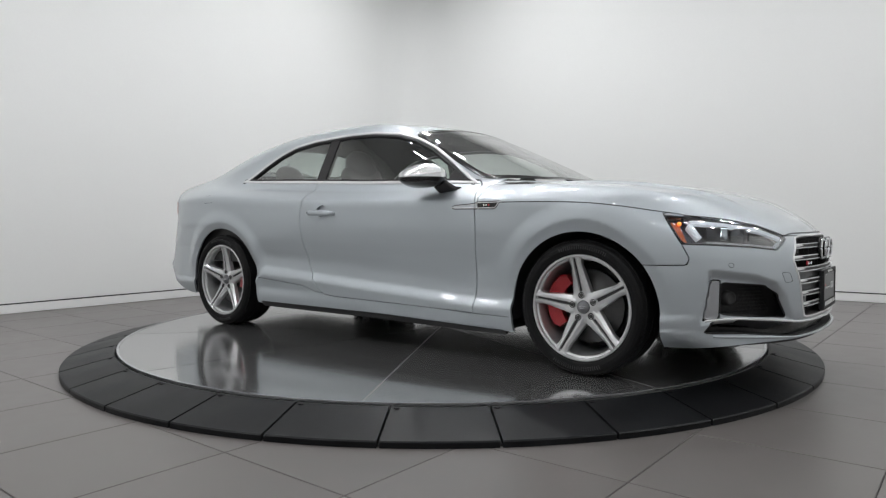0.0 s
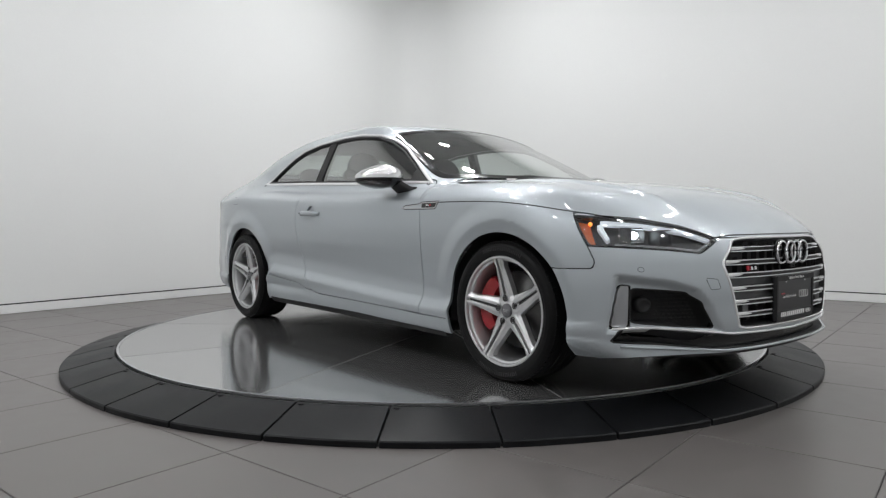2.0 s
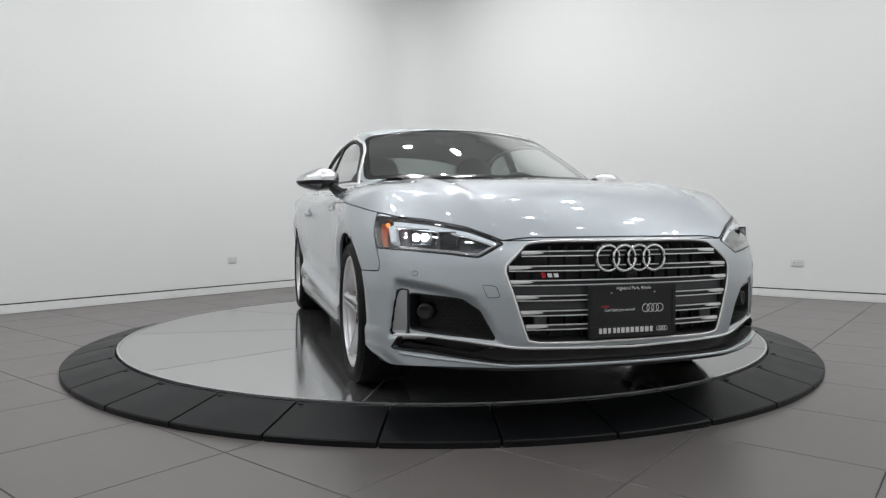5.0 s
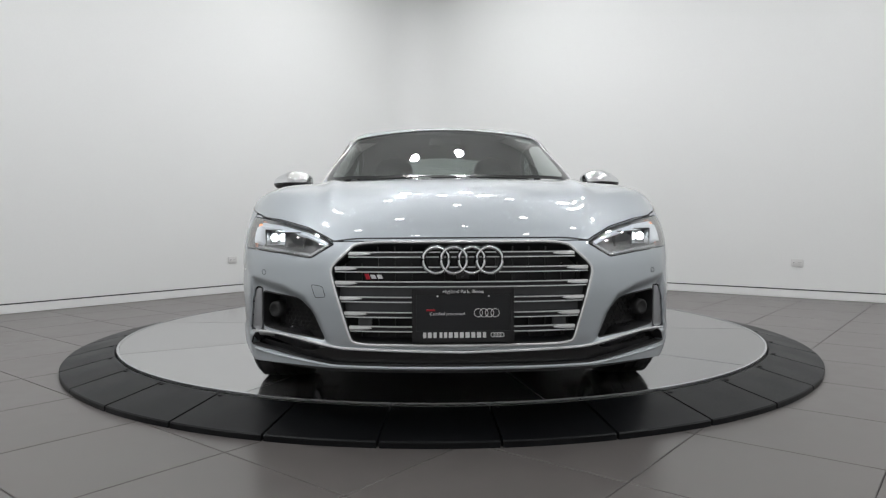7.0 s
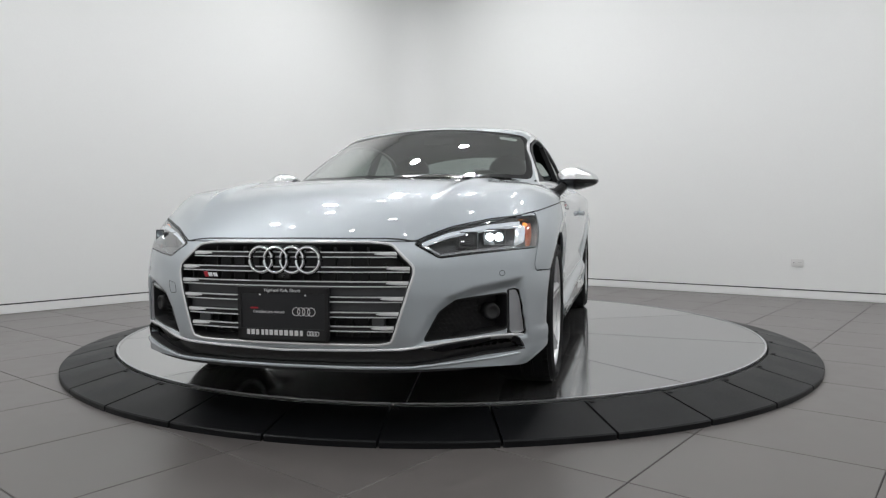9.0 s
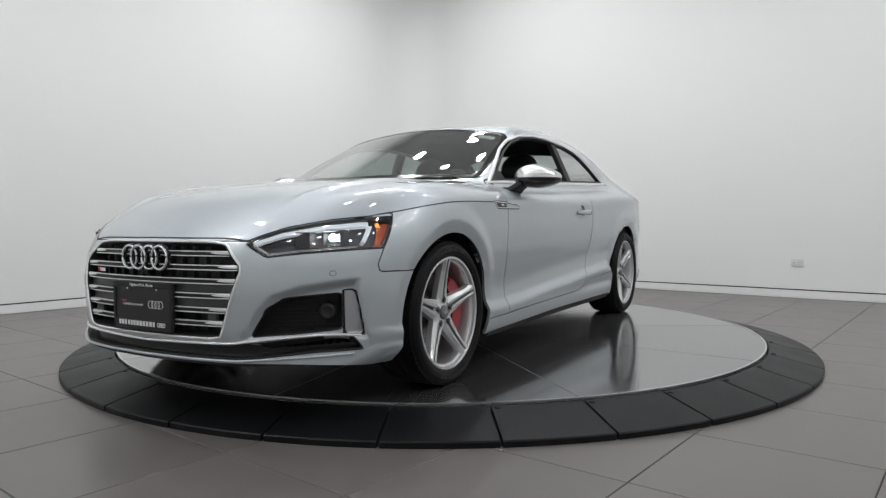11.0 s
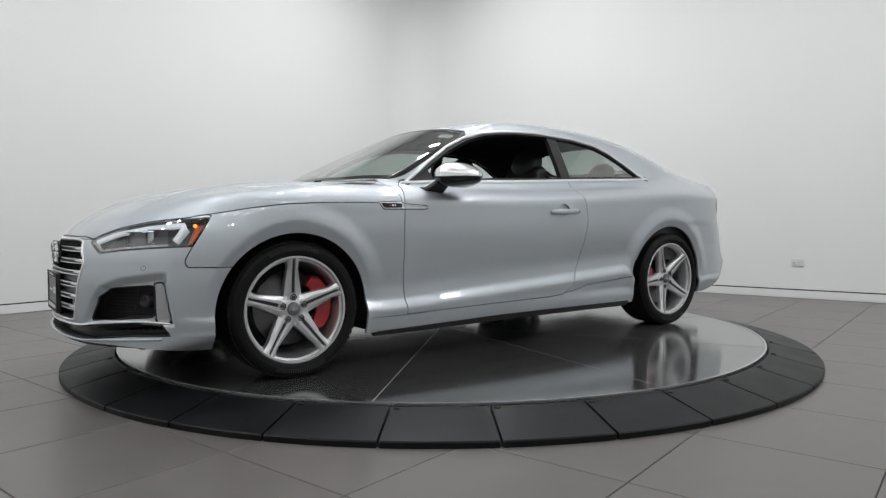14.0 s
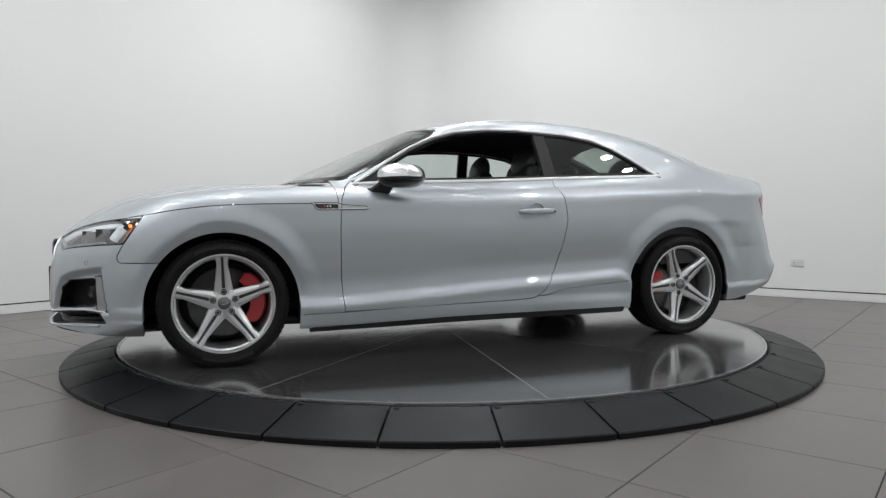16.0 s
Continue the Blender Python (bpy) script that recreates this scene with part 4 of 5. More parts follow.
    for lo, hi in (((-0.176, 0.466), (0.176, 0.488)), ((-0.176, 0.298), (0.176, 0.340)), ((-0.178, 0.300), (-0.163, 0.487)), ((0.163, 0.300), (0.178, 0.487))):
        box(bm, (xp - 0.001, lo[0], lo[1]), (xp + 0.004, hi[0], hi[1]), 0.002)
    part("plate_frame", bm, DARK, plate, "raised black frame")
    def words(text, size, y, z, material, x):
        cu = bpy.data.curves.new("print", "FONT")
        cu.body, cu.size, cu.align_x, cu.extrude = text, size, "CENTER", 0.0003
        tmp = new("print", cu)
        me = bpy.data.meshes.new_from_object(tmp.evaluated_get(bpy.context.evaluated_depsgraph_get()))
        bpy.data.objects.remove(tmp)
        me.transform(Matrix(((0, 0, 1, x), (1, 0, 0, y), (0, 1, 0, z), (0, 0, 0, 1))))
        me.materials.append(material)
        ob = new("print", me)
        ob.parent = plate
        return ob
    words("Highland Park, Illinois", 0.0165, 0.0, 0.4715, WHITE_INK, xp + 0.0046)
    words("Certified pre-owned", 0.0148, -0.055, 0.394, WHITE_INK, xp + 0.0012)
    bm = bmesh.new()
    box(bm, (xp, -0.128, 0.409), (xp + 0.0012, -0.098, 0.4145))
    part("print", bm, RED_INK, plate, "small red printed bar")
    # dealer name as plain upright bars
    y = -0.140
    for k, w in enumerate((10, 12, 10, 9, 10, 12, 12, 12, 13, 12, 13, 10)):
        wd = w * 0.00135
        bm = bmesh.new()
        box(bm, (xp + 0.004, y, 0.3155), (xp + 0.0052, y + wd * 0.82, 0.3345))
        part("print", bm, WHITE_INK, plate, "plain white printed bars")
        y += wd + (0.0075 if k == 2 else 0.0032)
    for cy, cz, R, gap, x in ((0.082, 0.4015, 0.0145, 0.0195, xp + 0.0006), (0.119, 0.325, 0.0075, 0.0102, xp + 0.0046)):
        for k in range(4):
            bm = bmesh.new()
            tube(bm, [(x, cy + (k - 1.5) * gap + R * math.cos(a), cz + R * math.sin(a)) for a in np.linspace(0, math.tau, 28, endpoint=False)], 0.0013, 6, True)
            part("print", bm, WHITE_INK, plate, "plain white printed ring")
    for s in (-1, 1):
        bm = bmesh.new()
        lathe(bm, [(0, 0.003), (0.003, 0.0025), (0.0042, 0.0)], 12, Matrix.Translation((xp + 0.001, s * 0.089, 0.460)) @ Matrix.Rotation(radians(-90), 4, "Z"))
        part("screw", bm, CHROME, plate, smooth=True)
    # side intakes
    panel("intake_back", [f_fog - 0.012], DARK, CAR, "black side intake", lift=-0.07, lip=0)
    ribbon("intake_rim", on_front(along(inset(FOG, 0.002), 110)), 0.006, DARK, CAR, "black intake rim", rise=0.0008, deep=0.075)
    for s in (1, -1):
        bm = bmesh.new()
        # honeycomb mesh of the intake
        for r in range(8):
            for q in range(10):
                y, z = 0.515 + q * 0.0172 + (0.0086 if r % 2 else 0), 0.326 + r * 0.0152
                if not (0.50 + max(0, (z - 0.30)) * 0.5 < y < 0.665):
                    continue
                x = nose_x(y, z) - 0.080
                hexa = [(x, s * (y + 0.0092 * math.sin(a)), z + 0.0092 * math.cos(a)) for a in np.linspace(0, math.tau, 6, endpoint=False)]
                tube(bm, hexa, 0.0014, 4, True)
        mesh_ob = part("intake_mesh", bm, DARK, CAR, "black honeycomb mesh")
        bm = bmesh.new()
        c = Vector((nose_x(0.70, 0.385) - 0.075, s * 0.705, 0.385))
        lathe(bm, [(0.0, 0.012), (0.018, 0.012), (0.022, 0.016), (0.030, 0.012), (0.034, -0.02)], 28, Matrix.Translation(c) @ Matrix.Rotation(radians(-90 + s * 28), 4, "Z"))
        part("fog_sensor", bm, DARK, CAR, "round black sensor cover", smooth=True)
    panel("corner_blade_gap", [f_blade], BLACK, CAR, "black slot beside the intake", lift=-0.012, lip=0.0)
    f_b2 = np.maximum(polygon(SY, SZ, [(0.793, 0.464), (0.768, 0.463), (0.769, 0.302), (0.817, 0.299), (0.804, 0.42)]), 1.75 - SX)
    panel("corner_blade", [f_b2], BLADE_MAT, CAR, "satin silver upright blade", lift=0.002, lip=0.02)
    panel("lower_slot", [f_slot], BLACK, CAR, "black lower air slot", join=True, lift=-0.035, lip=0)
    edge = [(y, z) for y, z in SLOT if y > 0]
    edge = edge + [(-y, z) for y, z in edge][::-1]
    ribbon("slot_rim", on_front(along(inset(edge, 0.002), 240)), 0.006, DARK, CAR, "black slot rim", rise=0.0008, deep=0.045, sides=(1,))
    # thin proud edge of the lower lip
    ys = np.linspace(-0.80, 0.80, 120)
    zs = np.interp(np.abs(ys), [0, 0.46, 0.60, 0.80], [0.206, 0.206, 0.216, 0.228])
    ribbon("lower_lip", on_front(np.stack([ys, zs], -1)), 0.011, PAINT, CAR, "silver edge of the lower lip", closed=False, rise=0.014, deep=0.01, sides=(1,))
    ys = np.linspace(-0.815, 0.815, 130)
    zs = np.interp(np.abs(ys), [0, 0.424, 0.60, 0.70, 0.76, 0.815], [0.262, 0.271, 0.290, 0.298, 0.2975, 0.292])
    ribbon("lower_trim", on_front(np.stack([ys, zs], -1)), 0.009, TRIM, CAR, "thin bright trim line", closed=False, rise=0.006, deep=0.02, sides=(1,))
    # dark tray under the nose
    bm = bmesh.new()
    outline = [(nose_x(y, 0.19) - 0.016, y) for y in np.linspace(-0.79, 0.79, 33)] + [(1.70, 0.79), (1.70, -0.79)]
    prism(bm, outline, 0.186, 0.196)
    bmesh.ops.recalc_face_normals(bm, faces=bm.faces)
    part("under_tray", bm, DARK, CAR, "black tray under the bumper")
    # dark strip for the shade in the shut line along the hood's front edge and over the lamps
    ys = np.linspace(-0.795, 0.795, 160)
    zs = np.interp(np.abs(ys), [0, 0.36, 0.41, 0.462, 0.50, 0.57, 0.69, 0.80], [0.6615, 0.6605, 0.657, 0.650, 0.669, 0.700, 0.729, 0.744])
    ribbon("hood_front_line", on_front(np.stack([ys, zs], -1)), 0.0065, DARK, CAR, "dark strip drawing the shaded gap under the hood edge", closed=False, rise=0.0012, deep=0.006, sides=(1,))
    # towing eye cover
    sq = rounded([(-0.545, 0.495), (-0.50, 0.490), (-0.488, 0.452), (-0.528, 0.448)], 4, 0.2)
    ribbon("tow_cover", on_front(along(sq, 60)), 0.0022, DARK, CAR, "thin seam of the towing eye cover", rise=0.0006, deep=0.002, sides=(1,))
    for y, z in ((0.750, 0.530),):
        dot = [(y + 0.0085 * math.cos(a), z + 0.0095 * math.sin(a)) for a in np.linspace(0, math.tau, 28, endpoint=False)]
        ribbon("parking_sensor", on_front(dot), 0.0022, RADAR, CAR, "small round parking sensor", rise=0.0008, deep=0.002)


SLAT = TRIM
BLADE_MAT = mat("satin_blade", (0.42, 0.43, 0.45), 0.34, 0.85, noise_scale=30, rough_vary=0.04)


def headlights():
    lens = panel("headlight", [plus(f_lamp, 0.001)], LENS, CAR, "headlight with clear lens, switched on", lip=0.02)
    for s, root in zip((1, -1), lens):
        sd = (s,)
        panel("housing", [f_lamp - 0.01], HOUSING, root, "dark grey lamp housing", sides=sd, lift=-0.055, lip=0)
        panel("bezel", [f_lamp, -f_lamp - 0.007], BLACK, root, "black lamp edge", sides=sd, lift=-0.002, lip=0.05)
        # thin running light along the top, turning down at the outer end
        ys = np.linspace(0.487, 0.80, 60)
        zs = np.interp(ys, [0.46, 0.50, 0.57, 0.69, 0.78, 0.86], [0.640, 0.660, 0.690, 0.716, 0.727, 0.727]) - 0.0125
        ribbon("running_light", on_front(np.stack([ys, zs], -1)), np.linspace(0.010, 0.018, 60), DRL, root, "glowing white running light", closed=False, rise=-0.012, deep=0.024, sides=sd)
        ribbon("running_light", on_side(along([(1.845, 0.708), (1.892, 0.645)], 14, False)), np.linspace(0.018, 0.014, 14), DRL, root, "glowing white running light", closed=False, rise=-0.008, deep=0.045, sides=sd)
        ys = np.linspace(0.552, 0.80, 40)
        ribbon("lower_bezel", on_front(np.stack([ys, np.interp(ys, [0.548, 0.66, 0.80], [0.601, 0.614, 0.627])], -1)), 0.0085, REFLECT, root, "bright lower lamp bezel", closed=False, rise=-0.010, deep=0.022, sides=sd)
        ys = np.linspace(0.482, 0.552, 16)
        ribbon("inner_bezel", on_front(np.stack([ys, 0.641 - (ys - 0.482) * 0.57], -1)), 0.0085, REFLECT, root, "bright inner lamp edge", closed=False, rise=-0.010, deep=0.022, sides=sd)
        f_amber = polygon(SX, SZ, [(1.752, 0.732), (1.810, 0.722), (1.854, 0.628), (1.822, 0.628)])
        am = panel("amber_reflector", [f_amber, f_lamp, 1.6 - SX], AMBER, root, "orange corner reflector", sides=sd, lift=-0.030, lip=0.006)
        bm = bmesh.new()
        p = Vector((1.800, s * 0.806, 0.706))
        bmesh.ops.create_icosphere(bm, subdivisions=2, radius=0.009, matrix=Matrix.Translation(p))
        part("amber_bulb", bm, AMBER_GLOW, am[0] if am else root, "lit orange bulb", smooth=True)
        # projectors
        for y, z, w, h, material, label in ((0.712, 0.660, 0.036, 0.027, BEAM, "bright low beam at the back of its reflector"), (0.628, 0.652, 0.030, 0.025, HOUSING, "dark second lamp face")):
            x = nose_x(y, z) - 0.024
            m = Matrix.Translation((x, s * y, z)) @ Matrix.Rotation(radians(s * 7), 4, "Z")
            bm = bmesh.new()
            for lo, hi in (((-w - 0.005, -h - 0.005), (-w, h + 0.005)), ((w, -h - 0.005), (w + 0.005, h + 0.005)), ((-w, h), (w, h + 0.005)), ((-w, -h - 0.005), (w, -h))):
                box(bm, (-0.06, lo[0], lo[1]), (0.0, hi[0], hi[1]), 0.0012, m)
            blk = part("lamp_block", bm, HOUSING, root, "grey lamp reflector frame")
            bm = bmesh.new()
            box(bm, (-0.058, -w, -h), (-0.040 if material is BEAM else -0.008, w, h), 0.003, m)
            part("lamp_face", bm, HOUSING, blk, "grey reflector back" if material is BEAM else label)
            if material is BEAM:
                for dy in (-0.017, 0.017):
                    bm = bmesh.new()
                    lathe(bm, [(0.0, 0.020), (0.011, 0.016), (0.0155, 0.006), (0.016, 0.0)], 20, m @ Matrix.Translation((-0.040, dy, 0.0)) @ Matrix.Rotation(radians(-90), 4, "Z"))
                    part("low_beam_lens", bm, BEAM, blk, "glowing low beam lens", smooth=True)


WINDOW_TRIM = mat("polished_window_trim", (0.80, 0.81, 0.82), 0.26, 0.25, coat=0.4)


def windows():
    g = f_window + 0.017
    pil = np.maximum(polygon(SX, SZ, [(-0.452, 1.35), (-0.492, 0.93), (-0.575, 0.93), (-0.528, 1.35)]), g)
    line = along(WINDOW, 260)
    ribbon("window_trim", on_side(inset(line, 0.006)), 0.020, WINDOW_TRIM, CAR, "bright window surround", rise=0.004)
    ribbon("window_seal", on_side(inset(line, 0.021)), 0.012, DARK, CAR, "black rubber window seal", rise=0.0005, deep=0.025)
    panel("centre_pillar", [pil], DARK, CAR, "black centre pillar cover", lip=0.03, lift=-0.006)
    corner = np.maximum(polygon(SX, SZ, [(0.72, 0.93), (0.50, 0.93), (0.535, 1.05), (0.60, 1.01)]), g)
    panel("mirror_corner", [corner], DARK, CAR, "black corner piece at the mirror", lip=0.02, lift=-0.004)
    door_g = [g + 0.006, minus(pil, 0), -np.where(SX > -0.5, 1, -1) * np.ones_like(SX)]
    panel("door_glass", door_g, GLASS, CAR, "raised side window", sides=(-1,), lip=0, lift=-0.012)
    panel("quarter_glass", [g + 0.006, minus(pil, 0), np.where(SX > -0.5, 1.0, -1.0) * np.ones_like(SX)], GLASS, CAR, "fixed rear side window", lip=0, lift=-0.012)
    panel("screen_edge", [f_screen, -f_screen - 0.036], BLACK, CAR, "black printed windscreen edge", join=True, lip=0.0, lift=0.0012)
    panel("rear_screen_edge", [f_rear, -f_rear - 0.03], BLACK, CAR, "black rear window edge", join=True, lip=0.0, lift=0.0012)
    panel("cowl", [np.maximum(f_screen - 0.034, -f_screen), 0.55 - SX, SZ - 1.02, 0.70 - SX - 0.0 * SY], DARK, CAR, "black cowl below the windscreen", join=True, lip=0.02, lift=-0.008)
    # lining inside the cabin
    roof_in = [minus(f_window, -0.004), minus(f_screen, -0.004), minus(f_rear, -0.004), 1.0 - SZ, SX - 0.75]
    panel("headliner", roof_in, LINING, CAR, "black cloth headliner", join=True, lip=0, lift=-0.022)
    panel("door_trim", [plus(f_door, -0.01), minus(f_window, 0.0), 0.30 - SZ], LEATHER, CAR, "black door lining", lip=0, lift=-0.07)
    panel("rear_side_trim", [minus(f_door, 0), minus(f_window, 0), SX + 0.5, -1.9 - SX, 0.45 - SZ, SZ - 1.05], LEATHER, CAR, "black rear side lining", lip=0, lift=-0.05)


LINING = mat("black_cloth", (0.016, 0.016, 0.017), 0.9, noise_scale=50, vary=0.15)


def cabin():
    bm = bmesh.new()
    box(bm, (-1.75, -0.70, 0.20), (0.95, 0.70, 0.26), 0.02)
    part("cabin_floor", bm, CARPET, CAR, "black carpeted floor")
    bm = bmesh.new()
    prism(bm, [(0.98, 0.93), (0.62, 0.935), (0.47, 0.91), (0.40, 0.83), (0.43, 0.60), (0.98, 0.60)], -0.68, 0.68, Matrix(((1, 0, 0, 0), (0, 0, -1, 0), (0, 1, 0, 0), (0, 0, 0, 1))))
    bmesh.ops.recalc_face_normals(bm, faces=bm.faces)
    bmesh.ops.bevel(bm, geom=bm.edges[:], offset=0.018, segments=2, affect="EDGES", profile=0.5)
    dash = part("dashboard", bm, LEATHER, CAR, "black padded dashboard")
    bm = bmesh.new()
    box(bm, (0.40, -0.10, 0.90), (0.42, 0.10, 1.0), 0.006)
    part("screen", bm, BLACK, dash, "black centre screen")
    # steering wheel on the left
    m = Matrix.Translation((0.30, 0.36, 0.86)) @ Matrix.Rotation(radians(-66), 4, "Y")
    bm = bmesh.new()
    tube(bm, [m @ Vector((0.18 * math.cos(a), 0.18 * math.sin(a), 0)) for a in np.linspace(0, math.tau, 36, endpoint=False)], 0.015, 8, True)
    sw = part("steering_wheel", bm, LEATHER, CAR, "black leather steering wheel", smooth=True)
    bm = bmesh.new()
    lathe(bm, [(0, 0.0), (0.06, 0.0), (0.075, 0.03), (0.03, 0.12), (0, 0.12)], 24, m @ Matrix.Rotation(radians(-90), 4, "X"))
    part("wheel_hub", bm, LEATHER, sw, smooth=True)
    for a in (0, 180, 270):
        bm = bmesh.new()
        box(bm, (0.04, -0.018, -0.008), (0.176, 0.018, 0.008), 0.004, m @ Matrix.Rotation(radians(a + 90), 4, "Z"))
        part("wheel_spoke", bm, LEATHER, sw)
    for s in (1, -1):
        root = empty("front_seat", Matrix.Translation((-0.15, s * 0.37, 0.0)))
        root.parent = CAR
        tagged(root, "black leather sports seat")
        bm = bmesh.new()
        box(bm, (-0.25, -0.25, 0.28), (0.27, 0.25, 0.50), 0.06, segments=3)
        part("cushion", bm, LEATHER, root, smooth=True)
        lean = Matrix.Translation((-0.20, 0, 0.45)) @ Matrix.Rotation(radians(-14), 4, "Y")
        bm = bmesh.new()
        box(bm, (-0.10, -0.25, 0.0), (0.03, 0.25, 0.52), 0.055, lean, 3)
        part("backrest", bm, LEATHER, root, smooth=True)
        for b in (-1, 1):
            bm = bmesh.new()
            box(bm, (-0.06, b * 0.22 - 0.045, 0.02), (0.085, b * 0.22 + 0.045, 0.42), 0.035, lean, 3)
            part("bolster", bm, LEATHER, root, smooth=True)
        bm = bmesh.new()
        box(bm, (-0.085, -0.175, 0.45), (0.02, 0.175, 0.67), 0.05, lean, 3)
        bmesh.ops.create_uvsphere(bm, u_segments=24, v_segments=12, radius=1, matrix=lean @ Matrix.Translation((-0.02, 0, 0.68)) @ Matrix.Diagonal((0.06, 0.14, 0.11, 1)))
        part("headrest", bm, LEATHER, root, smooth=True)
        root = empty("rear_seat", Matrix.Translation((-0.78, s * 0.36, 0.09)))
        root.parent = CAR
        tagged(root, "black leather rear seat")
        bm = bmesh.new()
        box(bm, (-0.25, -0.33, 0.30), (0.25, 0.33, 0.52), 0.06, segments=3)
        part("cushion", bm, LEATHER, root, smooth=True)
        lean = Matrix.Translation((-0.22, 0, 0.45)) @ Matrix.Rotation(radians(-26), 4, "Y")
        bm = bmesh.new()
        box(bm, (-0.10, -0.33, 0.0), (0.03, 0.33, 0.50), 0.05, lean, 3)
        part("backrest", bm, LEATHER, root, smooth=True)
        bm = bmesh.new()
        bmesh.ops.create_uvsphere(bm, u_segments=24, v_segments=12, radius=1, matrix=lean @ Matrix.Translation((-0.035, -s * 0.0, 0.60)) @ Matrix.Diagonal((0.055, 0.125, 0.095, 1)))
        part("headrest", bm, LEATHER, root, smooth=True)
    bm = bmesh.new()
    box(bm, (-1.95, -0.58, 0.92), (-1.22, 0.58, 0.965), 0.015)
    part("parcel_shelf", bm, LINING, CAR, "black parcel shelf")
    bm = bmesh.new()
    box(bm, (0.02, -0.11, 1.235), (0.05, 0.11, 1.295), 0.012)
    part("inner_mirror", bm, BLACK, CAR, "black inner mirror")


def mirrors():
    for s in (1, -1):
        def shape(p):
            return Vector((p[0], s * p[1], p[2]))
        c = Vector((0.487, 0.925, 0.970))
        bm = bmesh.new()
        lower = bmesh.new()
        rows, lows = [], []
        for i in range(25):
            v = i / 24
            # from the tip outside to the body
            y = c.y + 0.128 - 0.230 * v
            w = math.sin(math.pi * (0.12 + 0.82 * v)) ** 0.42
            w = min(w, (math.sin(math.pi * min(v * 1.02, 1) * 0.5) ** 0.55) * 1.02 + 0.12)
            depth, up, down = 0.132 * w, 0.082 * w * (0.80 + 0.25 * v), 0.024 * w
            ring = []
            for k in range(15):
                a = math.pi * k / 14
                ca, sa = math.cos(a), math.sin(a)
                xx = c.x - 0.005 + depth * (abs(ca) ** 0.8 * (1 if ca > 0 else -1)) - 0.035 * (1 - v) * 1.0
                ring.append(bm.verts.new(shape((xx, y, c.z - 0.012 + up * sa ** 0.75))))
            rows.append(ring)
            ring = []
            for k in range(15):
                a = math.pi * k / 14
                ca, sa = math.cos(a), math.sin(a)
                xx = c.x - 0.005 + 0.97 * depth * (abs(ca) ** 0.8 * (1 if ca > 0 else -1)) - 0.035 * (1 - v)
                ring.append(lower.verts.new(shape((xx, y, c.z - 0.015 - (down + 0.030 * w) * sa ** 0.8))))
            lows.append(ring)
        for b, rr in ((bm, rows), (lower, lows)):
            for p, q in zip(rr, rr[1:]):
                for k in range(14):
                    b.faces.new((p[k], p[k + 1], q[k + 1], q[k]))
            b.faces.new(rr[0])
            b.faces.new(rr[-1])
            bmesh.ops.recalc_face_normals(b, faces=b.faces)
        cap = part("door_mirror", bm, MIRROR_CAP, CAR, "door mirror with bright aluminium cap", smooth=True)
        part("lower_shell", lower, BLACK, cap, "black lower mirror shell", smooth=True)
        bm = bmesh.new()
        strip(bm, [shape(p) for p in ((0.52, 0.88, 0.945), (0.545, 0.845, 0.905), (0.575, 0.80, 0.878), (0.60, 0.765, 0.885))], [0.07, 0.085, 0.09, 0.08], 0.036, up=(1, 0, 0.3))
        bmesh.ops.bevel(bm, geom=[e for e in bm.edges], offset=0.006, segments=2, affect="EDGES", profile=0.5)
        part("mirror_arm", bm, DARK, cap, "black mirror arm", smooth=True)
        bm = bmesh.new()
        box(bm, (0.384, 0.865, 0.945), (0.388, 0.985, 0.992), 0.0, Matrix.Diagonal((1, s, 1, 1)))
        part("mirror_glass", bm, CHROME, cap, "mirror glass")


MIRROR_CAP = mat("brushed_aluminium_cap", (0.78, 0.79, 0.80), 0.2, 1.0, noise_scale=40, rough_vary=0.04)


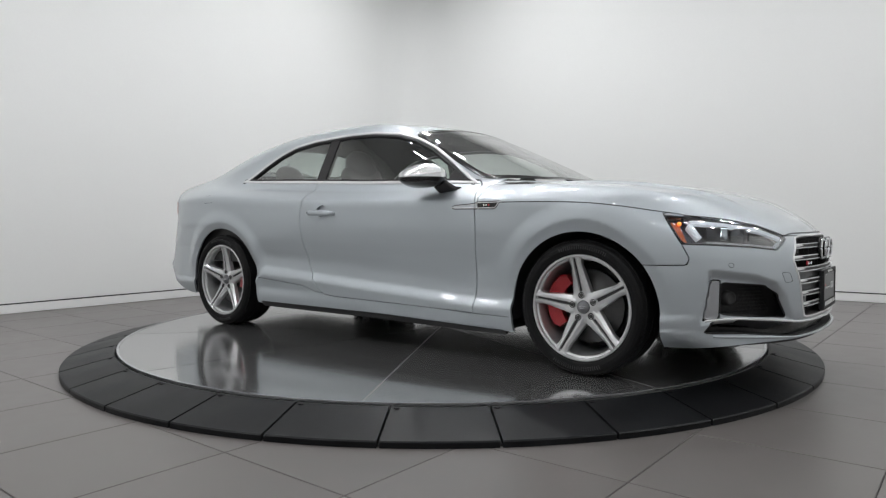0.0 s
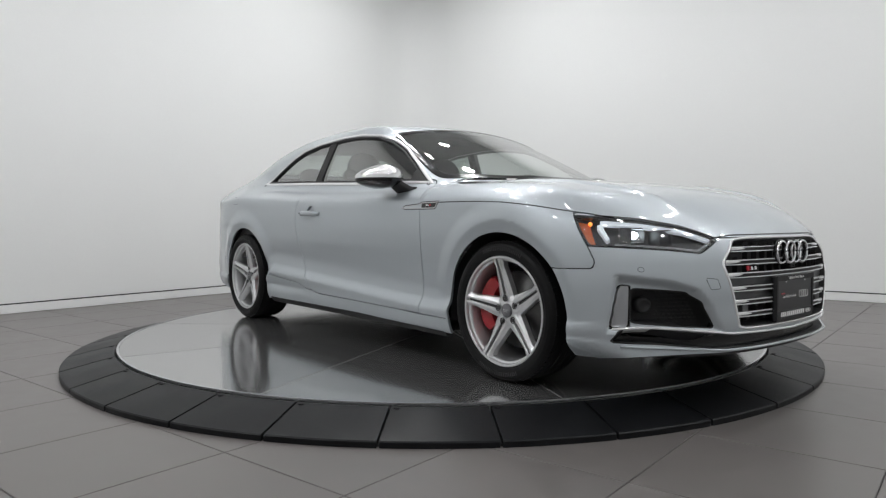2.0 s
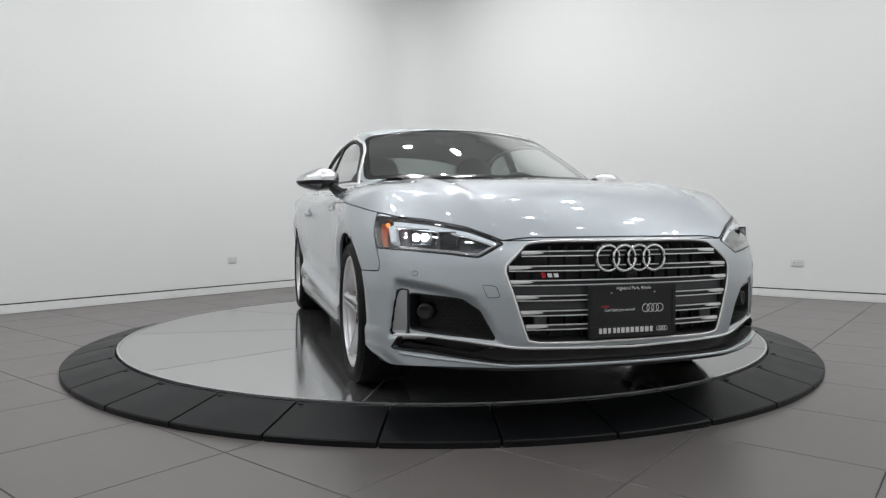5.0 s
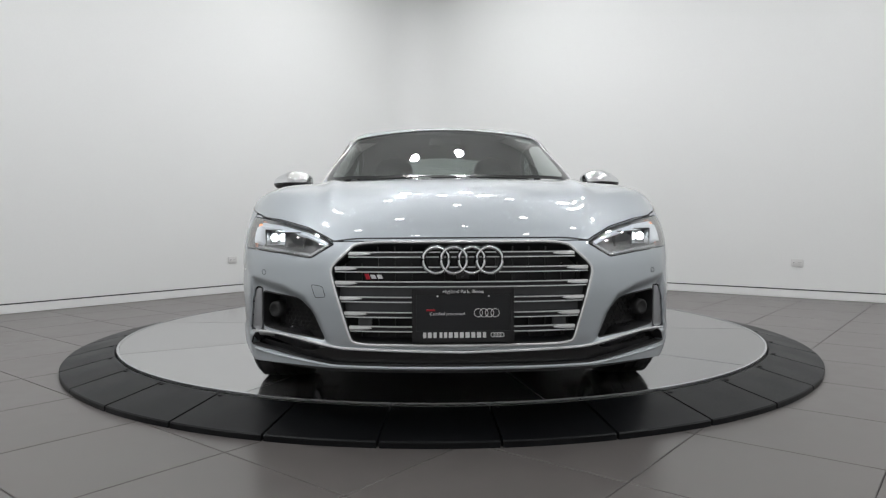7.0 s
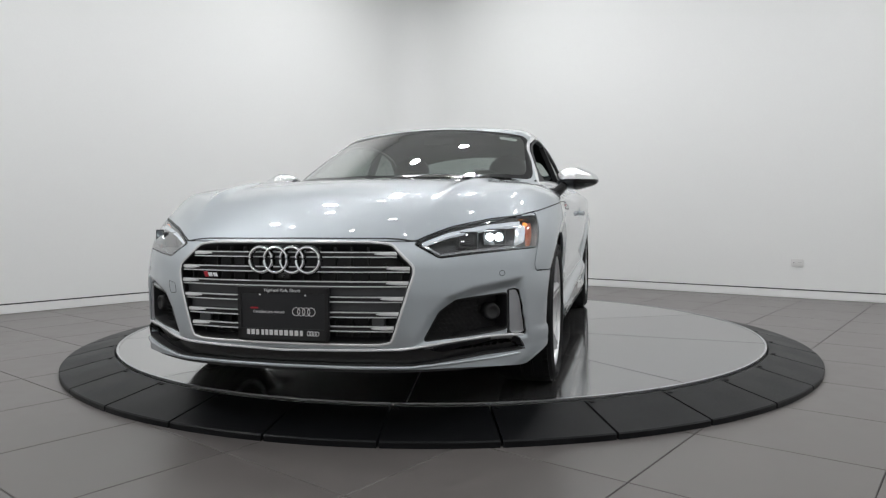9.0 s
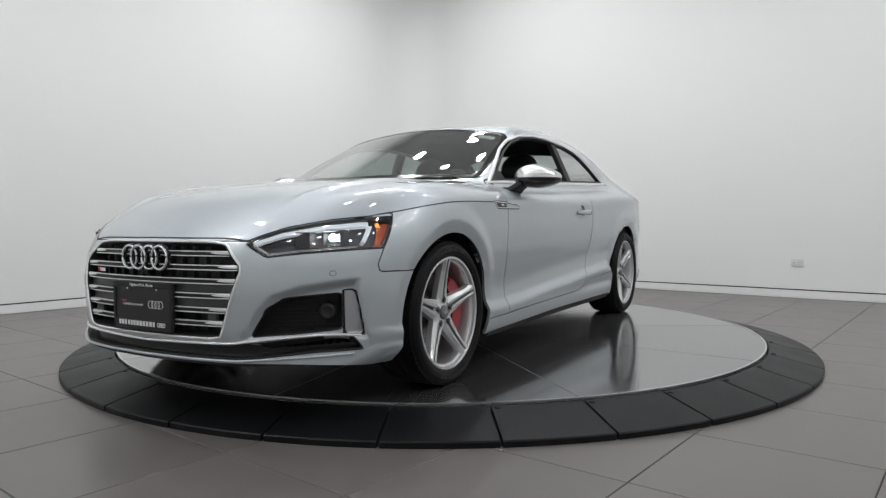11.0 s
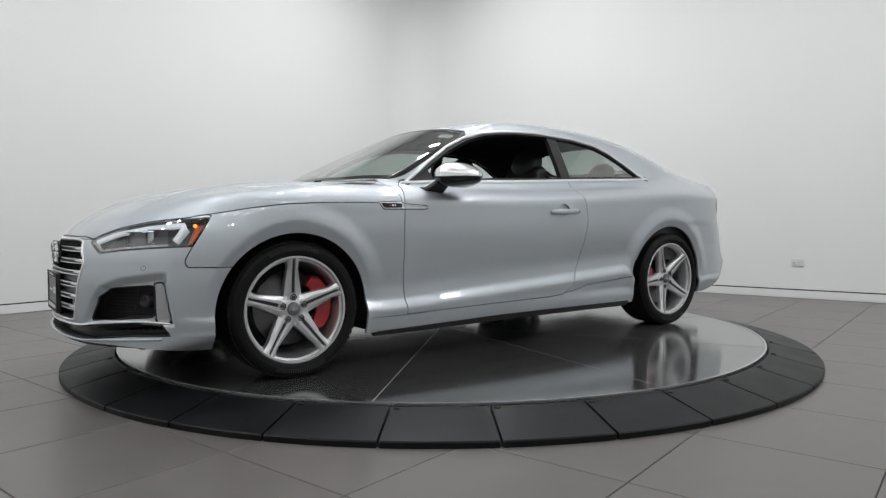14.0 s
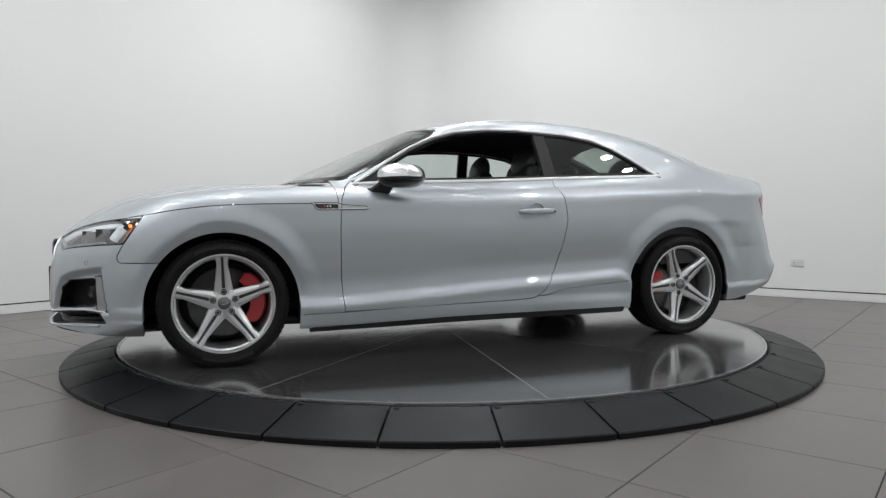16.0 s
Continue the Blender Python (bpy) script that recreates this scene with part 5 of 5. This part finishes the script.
def side_details():
    # vents behind the front wheels: bright outline, black middle, a small plain badge
    vent = [(0.942, 0.824), (0.80, 0.822), (0.780, 0.814), (0.655, 0.806), (0.632, 0.793), (0.66, 0.786), (0.905, 0.784), (0.918, 0.79)]
    f_v = np.maximum(polygon(SX, SZ, vent), 0.6 - SY)
    line = along(vent, 120)
    ribbon("fender_vent", on_side(inset(line, 0.0005)), 0.0042, DARK, CAR, "dark outline of the side vent", rise=0.001, deep=0.004)
    ribbon("vent_trim", on_side(inset(line, 0.0052)), 0.005, TRIM, CAR, "bright vent outline", rise=0.002, deep=0.004)
    panel("vent_insert", [f_v + 0.0075, 0.802 - SX], BLACK, CAR, "black vent insert", lift=0.0012, lip=0.006)
    for x0, x1, material, label in ((0.868, 0.882, RED_INK, "small red badge slash"), (0.853, 0.865, CHROME, "small silver badge bar"), (0.837, 0.849, CHROME, "small silver badge bar")):
        f_bd = np.maximum(np.maximum(SX - x1, x0 - SX), np.maximum(np.abs(SZ - 0.804) - 0.0055, 0.6 - SY))
        panel("side_badge", [f_bd], material, CAR, label, lift=0.0035, lip=0.003)
    # dark shut line between hood and fender, then the handles
    xs = np.linspace(0.95, 1.735, 60)
    ribbon("hood_seam", on_side(np.stack([xs, HOODLINE(xs)], -1)), 0.0052, DARK, CAR, "dark shut line beside the hood", closed=False, rise=0.0008, deep=0.005)
    for s in (1, -1):
        y0 = float(PLAN(-0.36)) + 0.0
        xs = np.linspace(-0.475, -0.24, 15)
        base = np.stack([xs, np.full(15, 0.4), np.full(15, 0.776) + 0.006 * (xs + 0.24) / -0.235], -1)
        on = ground(base, np.tile((0.0, 1.0, 0.0), (15, 1)))
        bm = bmesh.new()
        rows = []
        for k, p in enumerate(on):
            t = k / 14
            e = (1 - (2 * t - 1) ** 4)
            h, o = 0.0085 + 0.0085 * e, 0.010 + 0.026 * e
            rows.append([bm.verts.new((p[0], s * (p[1] + d), p[2] + z)) for d, z in ((o - 0.016, -h), (o - 0.004, -h), (o, -h * 0.45), (o, h * 0.45), (o - 0.004, h), (o - 0.016, h))])
        for a, b in zip(rows, rows[1:]):
            for i in range(6):
                j = (i + 1) % 6
                bm.faces.new((a[i], a[j], b[j], b[i]))
        bm.faces.new(rows[0])
        bm.faces.new(rows[-1])
        bmesh.ops.recalc_face_normals(bm, faces=bm.faces)
        handle = part("door_handle", bm, PAINT, CAR, "silver pull handle", smooth=True)
        bm = bmesh.new()
        lathe(bm, [(0, 0.0012), (0.004, 0.001), (0.0052, -0.003)], 16, Matrix.Translation((-0.455, s * (on[1][1] + 0.026), 0.781)) @ Matrix.Diagonal((1, s, 1, 1)))
        part("key_cover", bm, DARK, handle)
    panel("handle_cup", [f_cup - 0.002], PAINT, CAR, "recessed bowl behind the handle", lift=-0.016, lip=0.0)
    # fuel flap on the right rear quarter
    f_flap = np.maximum(polygon(SX, SZ, rounded([(-1.62, 0.915), (-1.46, 0.925), (-1.47, 0.862), (-1.61, 0.862)], 5, 0.3)), 0.5 - SY)
    panel("fuel_flap", [np.maximum(f_flap, -f_flap - 0.003)], DARK, CAR, "thin dark seam of the fuel flap", sides=(-1,), lift=0.0006, lip=0)
    # tail lamps and rear lower part
    f_tail = np.maximum(polygon(SX, SZ, [(-2.15, 0.895), (-2.085, 0.865), (-2.17, 0.76), (-2.6, 0.74), (-2.6, 0.895)]), 0.35 - SY)
    panel("tail_light", [f_tail], TAIL_RED, CAR, "dark red tail light", lift=0.003, lip=0.01)
    f_diff = np.maximum(np.maximum(SZ - 0.36, SX + 2.05), SY - 0.62)
    panel("diffuser", [f_low, f_diff], DARK, CAR, "black rear diffuser", join=True, lift=0.003, lip=0.01)
    # black lower edge of the sills
    f_skirt = np.maximum(np.maximum(SZ - (BOTTOM(SX) + 0.004 + np.interp(SX, [-1, 0.2, 0.95], [0.010, 0.010, 0.0005])), BOTTOM(SX) - 0.02 - SZ), np.maximum(np.maximum(SX - 0.95, -0.96 - SX), 0.5 - SY))
    panel("skirt", [f_skirt], DARK, CAR, "black plastic lower skirt", lift=0.002, lip=0.06)
    bm = bmesh.new()
    box(bm, (-2.2, -0.60, 0.155), (2.0, 0.60, 0.20), 0.02)
    box(bm, (-0.95, -0.80, 0.165), (0.95, 0.80, 0.21), 0.02)
    part("underbody", bm, DARK, CAR, "dark underbody panels")
    bm = bmesh.new()
    box(bm, (1.0, -0.50, 0.25), (1.95, 0.50, 0.60), 0.03)
    part("engine_block", bm, DARK, CAR, "dark engine bay mass")
    # label in the corner of the windscreen
    f_st = np.maximum(polygon(SX, SY, [(0.225, 0.44), (0.27, 0.45), (0.255, 0.555), (0.21, 0.545)]), 1.1 - SZ)
    panel("sticker", [f_st], WHITE_INK, CAR, "small white paper sticker inside the screen", sides=(1,), lift=-0.003, lip=0)


front_end()
headlights()
windows()
cabin()
mirrors()
side_details()


# ---- motion ----
TURN = [(0.0, -37.6), (0.25, -38.4), (0.5, -39.75), (1.0, -43.05), (1.5, -46.76), (2.0, -50.6), (3.0, -58.25), (4.0, -65.9), (5.0, -73.5), (6.0, -81.1), (7.0, -88.8),
        (8.0, -96.65), (9.0, -104.55), (10.0, -112.5), (11.0, -120.6), (12.0, -128.7), (13.0, -136.7), (14.0, -144.45), (15.0, -152.35), (16.0, -160.2)]


def motions():
    walk(TURNTABLE, [(t, pose(0, 0, 0, 0, 0, a)) for t, a in TURN])
    walk(CAR, [(t, pose(0, 0, 0, 0, 0, a) @ CAR_OFFSET) for t, a in TURN])


motions()
